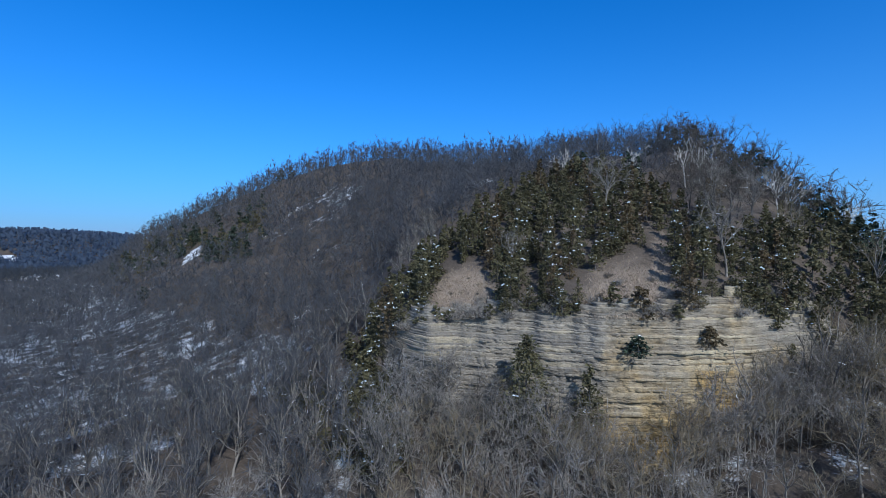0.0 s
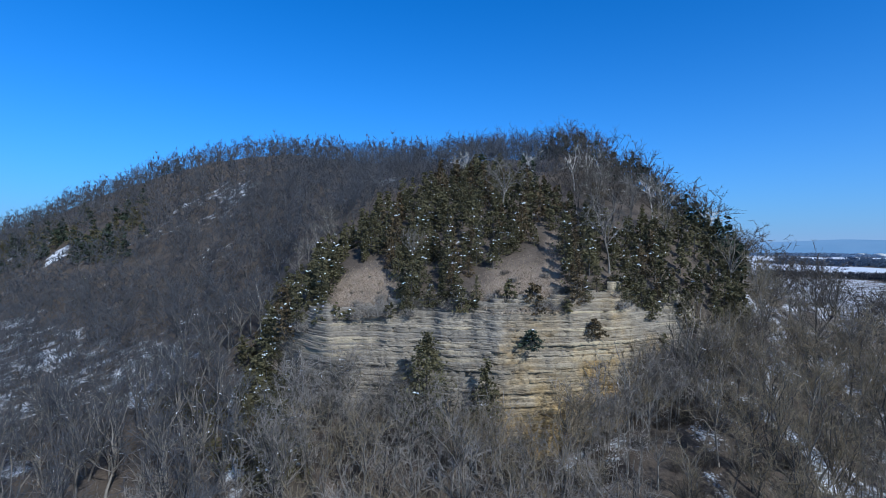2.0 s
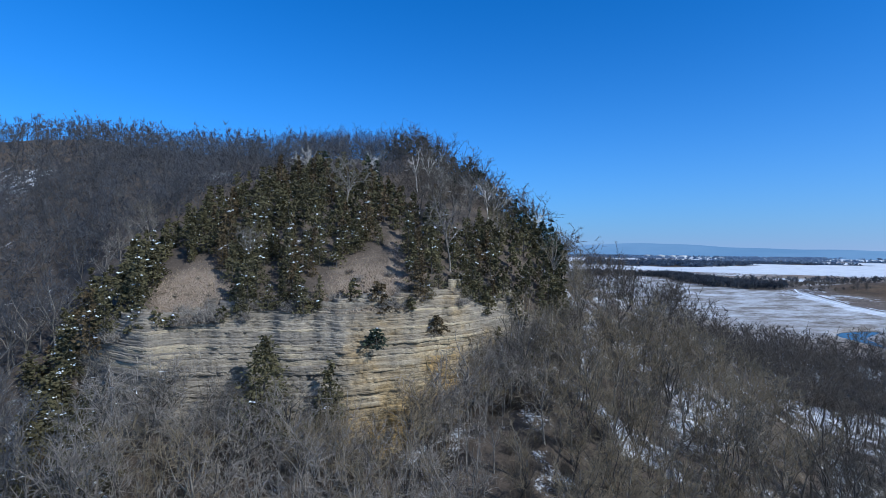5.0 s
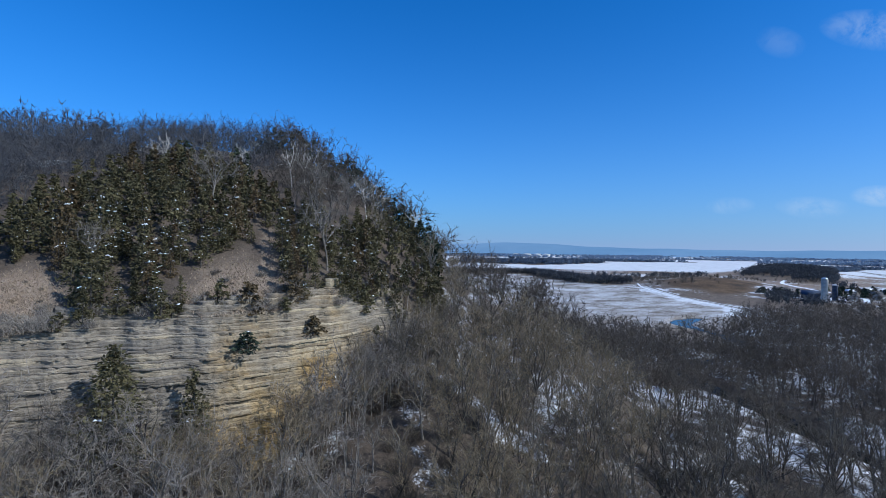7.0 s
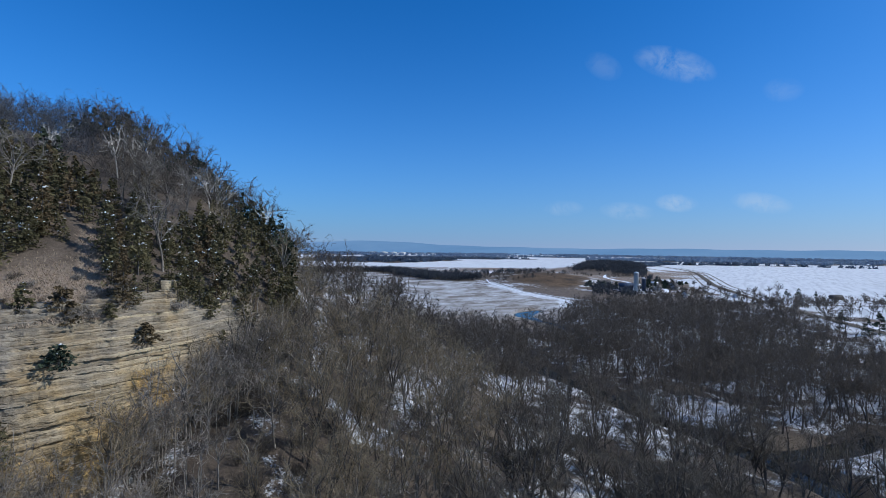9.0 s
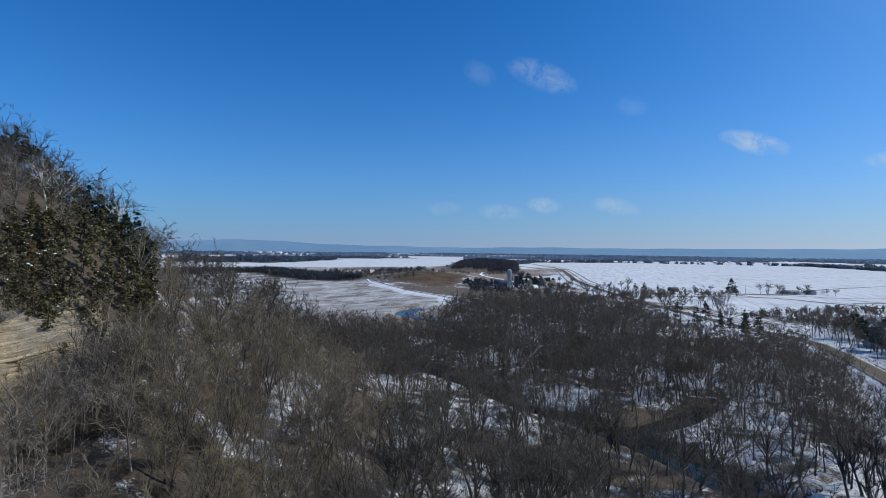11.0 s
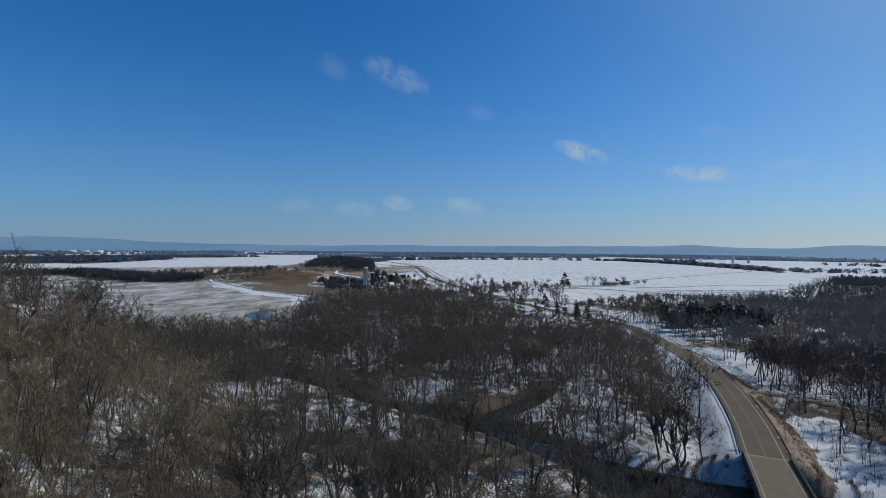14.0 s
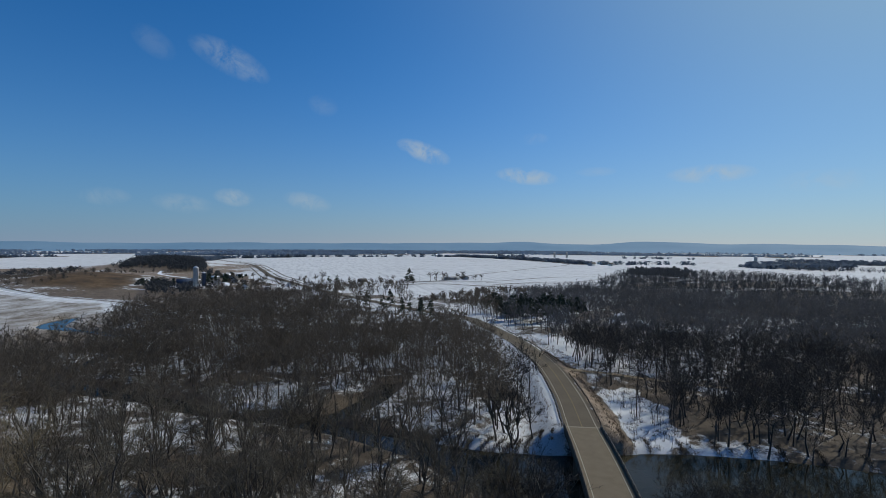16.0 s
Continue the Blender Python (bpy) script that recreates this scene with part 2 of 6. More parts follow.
def rock_material():
    """Bedded sandstone: grey weathered skin, buff and ochre where it is fresh, dark seams."""
    m, node, bsdf, links = material("bedded_sandstone", 0.92)
    geo = node("ShaderNodeNewGeometry")
    pos = geo.outputs["Position"]
    warp = node("ShaderNodeVectorMath", i0=pos, i1=node("ShaderNodeTexNoise", Vector=pos, Scale=0.35, Detail=3.0).outputs["Color"])
    warp.operation = "ADD"     # the bedding wavers a little
    flat = node("ShaderNodeMapping", Vector=warp.outputs[0], Scale=(0.16, 0.16, 1.5)).outputs[0]
    bed = field_noise(node, 1.0, 5.0, flat)
    thin = field_noise(node, 1.0, 4.0, node("ShaderNodeMapping", Vector=warp.outputs[0], Scale=(0.5, 0.5, 4.5)).outputs[0])
    tall = node("ShaderNodeMapping", Vector=pos, Scale=(0.9, 0.9, 0.12)).outputs[0]
    streak = field_noise(node, 1.0, 4.0, tall)
    blotch, grain = field_noise(node, 0.11, 4.0), field_noise(node, 1.6, 6.0)
    grey = ramp(node, bed, [(0.32, (0.19, 0.164, 0.13)), (0.5, (0.275, 0.238, 0.188)), (0.68, (0.4, 0.345, 0.262))])
    buff = ramp(node, bed, [(0.32, (0.23, 0.17, 0.092)), (0.5, (0.365, 0.285, 0.17)), (0.68, (0.49, 0.405, 0.27))])
    ochre = ramp(node, grain, [(0.3, (0.36, 0.22, 0.07)), (0.7, (0.56, 0.37, 0.13))])
    split = node("ShaderNodeSeparateXYZ", Vector=pos)
    off = math_node(node, "MULTIPLY_ADD", split.outputs[0], 0.043, -2.0)     # freshest rock about x = 46
    east = math_node(node, "MULTIPLY_ADD", math_node(node, "MULTIPLY", off, off), -1.0, 1.02)
    low = math_node(node, "MULTIPLY_ADD", split.outputs[2], -0.05, 1.55)
    fresh = math_node(node, "MULTIPLY", math_node(node, "ADD", math_node(node, "ADD", east, low), math_node(node, "MULTIPLY_ADD", blotch, 2.4, -1.35)), 0.9, clamp=True)
    colour = blend(node, links, fresh, grey, buff)
    stain = math_node(node, "MULTIPLY", math_node(node, "MULTIPLY_ADD", field_noise(node, 0.16, 3.0), 4.0, -1.7, clamp=True), fresh)
    colour = blend(node, links, stain, colour, ochre)
    for centre, reach, depth in (((46.5, 89.5, 31.2), 5.0, 0.85), ((40.0, 88.0, 25.5), 7.0, 0.5), ((51.0, 90.0, 33.5), 4.0, 0.6)):      # the ochre stains
        far = node("ShaderNodeVectorMath", i0=warp.outputs[0], i1=tuple(c + 0.5 for c in centre))
        far.operation = "DISTANCE"
        spot_of = math_node(node, "ADD", math_node(node, "MULTIPLY_ADD", far.outputs["Value"], -1.6 / reach, 1.2), math_node(node, "MULTIPLY_ADD", bed, 2.2, -1.1))
        colour = blend(node, links, math_node(node, "MULTIPLY", math_node(node, "MULTIPLY", spot_of, 1.0, clamp=True), depth), colour, ochre)
    seam = math_node(node, "MULTIPLY_ADD", thin, -9.0, 3.9, clamp=True)
    colour = blend(node, links, math_node(node, "MULTIPLY", math_node(node, "MULTIPLY", seam, 0.45), math_node(node, "MULTIPLY_ADD", blotch, 4.0, -1.6, clamp=True)), colour, (0.1, 0.09, 0.075))
    dirt = math_node(node, "MULTIPLY_ADD", streak, 3.0, -1.3, clamp=True)
    colour = blend(node, links, math_node(node, "MULTIPLY", dirt, 0.35), colour, (0.17, 0.15, 0.125))
    lot = node("ShaderNodeObjectInfo").outputs["Random"]
    colour = blend(node, links, math_node(node, "MULTIPLY", math_node(node, "GREATER_THAN", lot, 0.82), math_node(node, "MULTIPLY_ADD", field_noise(node, 0.07, 4.0), 4.0, -1.8, clamp=True)), colour, (0.46, 0.385, 0.26))
    colour = blend(node, links, 1.0, colour, ramp(node, lot, [(0.0, (0.82, 0.82, 0.84)), (0.6, (1.0, 1.0, 1.0)), (1.0, (1.1, 1.08, 1.04))]), "MULTIPLY")
    block = node("ShaderNodeTexVoronoi", Vector=node("ShaderNodeMapping", Vector=pos, Scale=(0.55, 0.55, 1.1)).outputs[0], Scale=1.0)
    block.feature = "DISTANCE_TO_EDGE"
    joint = math_node(node, "MULTIPLY_ADD", block.outputs["Distance"], -22.0, 1.0, clamp=True)
    colour = blend(node, links, math_node(node, "MULTIPLY", joint, 0.3), colour, (0.07, 0.062, 0.052))
    colour = blend(node, links, 0.5, colour, ramp(node, grain, [(0.25, (0.35, 0.35, 0.35)), (0.75, (1, 1, 1))]), "MULTIPLY")
    links.new(colour, bsdf.inputs["Base Color"])
    links.new(node("ShaderNodeBump", Strength=0.75, Distance=0.3, Height=math_node(node, "ADD", grain, math_node(node, "MULTIPLY_ADD", thin, 0.9, bed))).outputs[0], bsdf.inputs["Normal"])
    return m


ROCK = rock_material()


def water_material():
    m, node, bsdf, links = material("river_water", 0.04)
    links.new(ramp(node, field_noise(node, 0.05), [(0.3, (0.016, 0.016, 0.011)), (0.7, (0.04, 0.036, 0.024))]), bsdf.inputs["Base Color"])
    bsdf.inputs["Specular IOR Level"].default_value = 0.16
    links.new(node("ShaderNodeBump", Strength=0.05, Distance=0.2, Height=field_noise(node, 0.9)).outputs[0], bsdf.inputs["Normal"])
    return m


WATER = water_material()


# ---- mesh helpers ----
def raw_mesh(name, verts, tris, mat, smooth=False):
    """A mesh from arrays of corners and triangles."""
    me = bpy.data.meshes.new(name)
    verts, tris = np.asarray(verts, np.float32), np.asarray(tris, np.int32)
    me.vertices.add(len(verts))
    me.vertices.foreach_set("co", verts.ravel())
    me.loops.add(tris.size)
    me.loops.foreach_set("vertex_index", tris.ravel())
    me.polygons.add(len(tris))
    me.polygons.foreach_set("loop_start", np.arange(0, tris.size, 3, dtype=np.int32))
    if smooth:
        me.polygons.foreach_set("use_smooth", np.ones(len(tris), bool))
    me.update(calc_edges=True)
    me.materials.append(mat)
    return me


def part(name, me, parent, label=""):
    ob = new(name, me)
    ob.parent = parent
    return tagged(ob, label)


def join(pieces):
    vs, ts, n = [], [], 0
    for v, t in pieces:
        vs.append(np.asarray(v, float).reshape(-1, 3))
        ts.append(np.asarray(t, int).reshape(-1, 3) + n)
        n += len(vs[-1])
    return np.concatenate(vs), np.concatenate(ts)


def tube(points, radii, sides):
    """A tapered limb along points."""
    p = np.asarray(points, float)
    d = np.gradient(p, axis=0)
    d /= np.linalg.norm(d, axis=1)[:, None] + 1e-9
    ref = np.where(np.abs(d[:, :1]) < 0.8, [[1.0, 0, 0]], [[0, 1.0, 0]])
    a = np.cross(d, ref)
    a /= np.linalg.norm(a, axis=1)[:, None] + 1e-9
    b = np.cross(d, a)
    ang = np.arange(sides) * 2 * np.pi / sides
    ring = p[:, None] + np.asarray(radii)[:, None, None] * (a[:, None] * np.cos(ang)[None, :, None] + b[:, None] * np.sin(ang)[None, :, None])
    t = []
    for i in range(len(p) - 1):
        for j in range(sides):
            k, q = i * sides + j, i * sides + (j + 1) % sides
            t += [(k, q, k + sides), (q, q + sides, k + sides)]
    return ring.reshape(-1, 3), np.array(t)


def slivers(starts, ends, width, rng):
    """One thin tapering twig for each start and end."""
    s, e = np.asarray(starts), np.asarray(ends)
    side = np.cross(e - s, rng.normal(size=s.shape))
    side *= (width / 2) / (np.linalg.norm(side, axis=1)[:, None] + 1e-9)
    v = np.stack([s - side, s + side, e], 1).reshape(-1, 3)
    return v, np.arange(len(v)).reshape(-1, 3)


def box(x0, x1, y0, y1, z0, z1):
    v = [(x, y, z) for x in (x0, x1) for y in (y0, y1) for z in (z0, z1)]
    t = []
    for a, b, c, d in ((0, 1, 3, 2), (4, 6, 7, 5), (0, 4, 5, 1), (2, 3, 7, 6), (0, 2, 6, 4), (1, 5, 7, 3)):
        t += [(a, b, c), (a, c, d)]
    return np.array(v, float), np.array(t)


# ---- the lie of the land ----
# each line of the hill: bearing, distance, height
HILL_LINES = [
    # lower slope
    [(-60, 60, 2), (-34, 60, 3), (-14, 62, 6), (-5, 60, 7), (20, 58, 7), (38, 62, 8), (48, 66, 8), (60, 66, 5), (75, 66, 1.5), (95, 66, 0.5), (120, 66, 0)],
    # foot of the cliff
    [(-60, 130, 4), (-34, 130, 8), (-14, 118, 16), (-8.5, 112, 19), (-6, 108, 23), (-2, 101, 24), (14, 95, 23), (22, 93, 18), (29, 101, 20), (36, 118, 29), (40, 124, 30), (46, 118, 24), (60, 112, 12), (66, 108, 6), (75, 104, 2), (95, 100, 0.5), (120, 100, 0)],
    # brow of the cliff
    [(-60, 200, 6), (-34, 200, 13), (-14, 128, 18), (-8.5, 116, 24), (-6.3, 112, 35), (-2, 103, 40), (14, 97.5, 41), (22, 96, 41), (29, 104, 42.5), (36, 121, 43), (40, 128, 40), (46, 128, 28), (60, 128, 14), (66, 124, 6.5), (75, 120, 2), (95, 115, 0.5), (120, 115, 0)],
    # shoulder
    [(-60, 300, 7), (-34, 300, 17), (-24, 250, 34), (-14, 200, 38), (-8, 150, 33), (-5, 135, 42), (-1, 130, 47), (4, 150, 60), (11, 165, 70), (16, 172, 76), (25, 152, 67), (34, 147, 60), (39, 145, 53), (41.3, 144, 47), (43, 146, 40), (48, 150, 34.5), (60, 150, 16), (66, 145, 6), (75, 138, 2), (95, 130, 0.5), (120, 130, 0)],
    # crest
    [(-60, 420, 8), (-38, 480, 12), (-34, 480, 26), (-30, 470, 61), (-23, 430, 88), (-17.6, 390, 103), (-11, 365, 111), (-5.4, 340, 113), (4, 310, 104), (13.3, 270, 98), (20, 235, 95), (25, 218, 95), (30, 200, 82), (34, 187, 71), (38, 170, 61), (41, 163, 54), (42.5, 166, 46), (48, 172, 38.5), (53, 176, 32), (58, 178, 21), (61, 174, 13), (65, 168, 5), (74, 152, 2), (95, 140, 0.5), (120, 140, 0)],
    # far side
    [(-60, 600, 4), (-34, 640, 14), (-17, 560, 80), (4, 460, 80), (25, 320, 60), (38, 230, 30), (43, 220, 22), (56, 225, 6), (66, 215, 1), (76, 190, 0.5), (95, 160, 1), (120, 160, 0)],
    [(-60, 900, 2), (-34, 950, 6), (-17, 900, 20), (4, 800, 10), (25, 620, 5), (38, 380, 3), (43, 320, 2), (56, 290, 0), (76, 260, 0), (95, 220, 0), (120, 200, 0)],
]


def smooth_line(line, column):
    """Samples of one column over the bearing, with rounded corners."""
    az = np.arange(-60, 120.1, 0.25)
    v = np.interp(az, [p[0] for p in line], [p[column] for p in line])
    k = np.exp(-0.5 * (np.arange(-6, 7) / 2.6) ** 2)
    return az, np.convolve(np.pad(v, 6, mode="edge"), k / k.sum(), "valid")


LINE_TABLE = [(smooth_line(line, 1), smooth_line(line, 2)) for line in HILL_LINES]


def line_at(i, az):
    (a, r), (_, z) = LINE_TABLE[i]
    return np.interp(az, a, r), np.interp(az, a, z)


def hill_height(az, r):
    """Height of the hill at arrays of bearing and distance."""
    inside = np.clip(np.minimum((az + 62) / 14, (120 - az) / 14), 0, 1)
    knots = [line_at(i, np.clip(az, -60, 120)) for i in range(len(HILL_LINES))]
    z = np.where(r < knots[0][0], knots[0][1] * np.clip(r / knots[0][0], 0, 1), 0.0)
    for (r0, z0), (r1, z1) in zip(knots, knots[1:]):
        f = np.clip((r - r0) / np.maximum(r1 - r0, 0.1), 0, 1)
        z = np.where((r >= r0) & (r < r1), z0 + (z1 - z0) * f, z)
    return z * inside


def lump(x, y, scale, seed):
    """Cheap smooth unevenness of the ground, -1 to 1."""
    rng = np.random.default_rng(seed)
    out = 0
    for k in range(5):
        a, ph, w = rng.uniform(0, 6.28), rng.uniform(0, 6.28), (1.0 + 0.55 * k) / scale
        out = out + np.sin((x * np.cos(a) + y * np.sin(a)) * w + ph + 1.3 * np.sin((x * np.sin(a) - y * np.cos(a)) * w * 0.7 + ph * 2)) / (1 + 0.5 * k)
    return out / 2.6


# centre lines in the plan: x, y, and width (water) or height (road)
RIVER = [(-60, -190, 34), (24, -162, 40), (71, -127, 40), (93, -94, 39), (107, -60, 31), (119, -42, 21), (132, -31, 10), (148, -15, 5.5), (165, 5, 5), (180, 30, 5), (201, 54, 5), (221, 83, 5), (250, 104, 4), (285, 98, 3), (322, 94, 4), (356, 120, 4), (378, 150, 4), (394, 166, 10), (412, 171, 12), (428, 171, 7), (440, 170, 1)]
FOOT = [(194, 124), (170, 94), (156, 78), (138, 63), (124, 48), (112, 36)]      # open snowy strip along the foot of the slope
OXBOW = [(163, 4, 4), (170, -8, 5), (180, -17, 5), (190, -24, 4), (204, -29, 2)]
ROAD = [(-70, 16, 5.5), (-20, -8, 5.6), (40, -34, 5.6), (88.5, -55, 5.5), (109, -63.5, 5.4), (125, -69.7, 5.2), (154, -81.5, 4.7), (193.5, -94.5, 4.2), (230, -102.5, 3.5), (262, -107, 2.9), (318, -110.5, 2), (363, -108, 1.4),
        (420, -82, 1), (560, -30, 1), (690, 10, 1), (800, 37, 1), (907, 62, 1), (1150, 98, 1), (1396, 140, 1), (1618, 210, 1), (1900, 320, 1)]
DIKE = [(480, 150), (500, 160), (531, 182), (587, 252), (640, 308), (680, 342), (730, 372)]
BRIDGE_END = 125.0     # x of the far joint of the deck
SIDE_ROAD = [(193, -98.5, 3.9), (190.5, -107, 2.6), (187, -117.5, 1.7), (181, -126, 1.2), (172, -136, 1.0), (158, -152, 0.9)]


def near_line(x, y, line):
    """Distance to a centre line and its third column there."""
    best, third = np.full(np.shape(x), 1e9), np.zeros(np.shape(x))
    for p, q in zip(line, line[1:]):
        dx, dy = q[0] - p[0], q[1] - p[1]
        f = np.clip(((x - p[0]) * dx + (y - p[1]) * dy) / (dx * dx + dy * dy), 0, 1)
        d = np.hypot(x - p[0] - f * dx, y - p[1] - f * dy)
        closer = d < best
        best = np.where(closer, d, best)
        if len(p) > 2:
            third = np.where(closer, p[2] + f * (q[2] - p[2]), third)
    return best, third


def rounded(line, n=10):
    """A Catmull-Rom curve through a line's points."""
    p = np.array([line[0], *line, line[-1]], float)
    out = []
    for i in range(1, len(p) - 2):
        a, b, c, d = p[i - 1], p[i], p[i + 1], p[i + 2]
        for f in np.arange(n) / n:
            out.append(0.5 * (2 * b + (c - a) * f + (2 * a - 5 * b + 4 * c - d) * f * f + (3 * b - a - 3 * c + d) * f ** 3))
    return np.array(out + [p[-2]])


RIVER_C, OXBOW_C, ROAD_C, SIDE_C = rounded(RIVER, 5), rounded(OXBOW, 5), rounded(ROAD, 8), rounded(SIDE_ROAD, 4)


def smoothstep(x, a, b):
    f = np.clip((x - a) / (b - a), 0, 1)
    return f * f * (3 - 2 * f)


def water_line(x, y):
    """Distance to the nearer of river and oxbow, and the water's width there."""
    (d, w), (e, v) = near_line(x, y, RIVER_C), near_line(x, y, OXBOW_C)
    return np.where(d - w / 2 < e - v / 2, d, e), np.where(d - w / 2 < e - v / 2, w, v)


def bump_hill(x, y, cx, cy, rx, ry, turn, h):
    c, s = math.cos(radians(turn)), math.sin(radians(turn))
    u, v = ((x - cx) * c + (y - cy) * s) / rx, (-(x - cx) * s + (y - cy) * c) / ry
    return h * np.exp(-(u * u + v * v))


def land(x, y):
    """Height of the ground."""
    x, y = np.asarray(x, float), np.asarray(y, float)
    az, r = np.degrees(np.arctan2(x, y)), np.hypot(x, y)
    hill = hill_height(az, r)
    z = hill + lump(x, y, 9, 3) * np.clip(hill * 0.025, 0.15, 0.9) + lump(x, y, 30, 4) * np.clip(hill * 0.03, 0.2, 2.0)
    z = z + bump_hill(x, y, 800, 300, 130, 80, 15, 14) + bump_hill(x, y, 1330, 330, 260, 110, 5, 16)
    z = z + bump_hill(x, y, -930, 1030, 650, 220, 42, 72) + bump_hill(x, y, 1350, 1300, 420, 90, -38, 14)
    d, w = water_line(x, y)
    bank = smoothstep(d, w / 2 - 2, w / 2 + 6)
    wet = smoothstep(r, 900, 500)
    z = np.where(d < w / 2 + 6, (-3.0) * (1 - bank) * wet + z * (bank * wet + 1 - wet), z)
    rd, rz = near_line(x, y, ROAD_C)
    keep = np.where(x < BRIDGE_END + 3, smoothstep(d, w / 2 + 1, w / 2 + 4) * (x > BRIDGE_END - 6) + (x < 60), 1.0)
    bed = (1 - smoothstep(rd, 5.8, 5.8 + 2.0 * np.clip(rz, 1.5, 6))) * keep
    z = z * (1 - bed) + (rz - 0.25) * bed
    sd, sz = near_line(x, y, SIDE_C)
    bed = 1 - smoothstep(sd, 2.8, 7)
    bed = bed * smoothstep(rd, 5.8, 8.5)
    return z * (1 - bed) + (sz - 0.1) * bed


def grass_cover(az, r, z):
    """Bare dead-grass slopes on the bluff above the cliff."""
    a = np.exp(-(((az - 2.0) / 3.3) ** 2 + ((r - 114) / 11) ** 2) ** 2)
    b = np.exp(-(((az - 20.0) / 4.2) ** 2 + ((r - 106) / 12) ** 2) ** 2)
    c = np.exp(-(((az - 23.2) / 0.75) ** 2 + ((r - 122) / 11) ** 2) ** 2)
    return np.clip(a + b + c, 0, 1)


def open_field(x, y):
    """1 on the open snowy fields, 0 elsewhere."""
    az, r = np.degrees(np.arctan2(x, y)), np.hypot(x, y)
    rim = np.interp(az, [84, 88, 96, 104, 112, 118, 123, 126, 135, 146], [760, 640, 560, 520, 500, 520, 640, 1150, 1250, 800])
    return smoothstep(r, rim - 12, rim + 12) * (az > 83) * (az < 175)


def marsh(x, y):
    az, r = np.degrees(np.arctan2(x, y)), np.hypot(x, y)
    az = az + 2.5 * lump(x, y, 50, 52)
    r = r + 25 * lump(x, y, 60, 53)
    near = np.interp(az, [40, 48, 58, 66, 72, 76], [460, 380, 330, 330, 355, 420])
    far = np.interp(az, [40, 47, 55, 61, 66, 71, 75], [1010, 1000, 900, 800, 660, 570, 430])
    return smoothstep(r, near - 10, near + 10) * (1 - smoothstep(r, far - 10, far + 10)) * (az > 38) * (az < 75)


def far_wood(x, y):
    """Over 0 where woods stand on the far plain; bands that run across the view's depth."""
    az, r = np.degrees(np.arctan2(x, y)), np.hypot(x, y)
    n = lump(az * 26, r * 1.5, 330, 41) + 0.6 * lump(az * 60, r * 2.4, 330, 42)
    thr = np.interp(r, [1000, 1700, 2300, 3000, 4300], [0.85, 0.66, 0.45, 0.15, -0.15])
    field = (az > 83) & (az < 122) & (r < np.interp(az, [83, 90, 104, 112, 118, 122], [1900, 2300, 2250, 1850, 1600, 1500]))
    white = (az > 57) & (az < 76) & (r > 1400) & (r < 2350)
    return np.where(field | white | (r < 1000), -1.0, n - thr)


# strips of wood over the plain: ends, width, spacing
NEAR_STRIPS = [((740, 800), (900, 690), 50, 6), ((890, 700), (800, 560), 60, 6), ((800, 570), (725, 440), 70, 5.5), ((725, 450), (755, 395), 60, 6), ((1090, 270), (1500, 350), 150, 8), ((1045, 225), (1160, 230), 60, 9), ((960, 470), (1060, 400), 40, 9), ((640, 120), (690, 190), 34, 9), ((620, 170), (600, 120), 30, 8), ((900, 145), (1000, 180), 26, 15)]
SCRUB_STRIPS = [((560, 40), (640, -40), 50, 8), ((640, -40), (710, -110), 30, 9), ((570, 90), (690, 95), 40, 11), ((470, -95), (560, -215), 34, 7), ((560, -215), (520, -330), 40, 7), ((440, -120), (480, -190), 40, 8), ((690, -130), (760, -150), 20, 14), ((745, -190), (790, -250), 26, 10), ((700, -20), (735, -110), 16, 12), ((760, 420), (900, 390), 90, 13), ((880, 470), (980, 400), 90, 14), ((860, 330), (980, 300), 80, 14), ((700, 340), (770, 270), 60, 15), ((960, 250), (1080, 220), 60, 15), ((620, 120), (740, 60), 60, 13), ((560, 110), (640, 60), 60, 12), ((600, 10), (700, -60), 40, 14)]
STRIPS = [((1250, 1290), (1420, 1090), 120, 14), ((1420, 1095), (1720, 1060), 150, 14), ((1160, 320), (1520, 350), 120, 16), ((1500, 330), (2010, 320), 70, 14), ((2010, 320), (2250, -10), 60, 15), ((2250, -10), (2180, -500), 24, 17), ((2230, -560), (2210, -1000), 60, 18),
          ((2230, -700), (1790, -780), 50, 11), ((1790, -780), (1460, -785), 46, 11), ((1460, -785), (1310, -770), 40, 11), ((1300, -770), (1220, -1070), 40, 22), ((3300, 2100), (4050, 1770), 130, 25), ((4080, 1400), (4480, 1230), 120, 25), ((3000, 3250), (3400, 3450), 130, 26), ((2830, 1800), (3600, 1620), 110, 22), ((3360, 1100), (3440, 830), 90, 22),
          ((2700, 700), (3300, 200), 60, 24), ((2900, -200), (3000, -800), 60, 24), ((2600, -1300), (3300, -1100), 60, 25), ((2400, -1700), (3000, -2000), 60, 25), ((1900, -1300), (1700, -1500), 40, 24)]


def under_strips(x, y):
    """1 under the strips of wood, where leaf litter hides the snow."""
    out = np.zeros_like(np.asarray(x, float))
    for p, q, wide, gap in NEAR_STRIPS + STRIPS:
        if gap < 20:
            out = np.maximum(out, 1 - smoothstep(near_line(x, y, [p, q])[0], wide * 0.42, wide * 0.55))
    return out


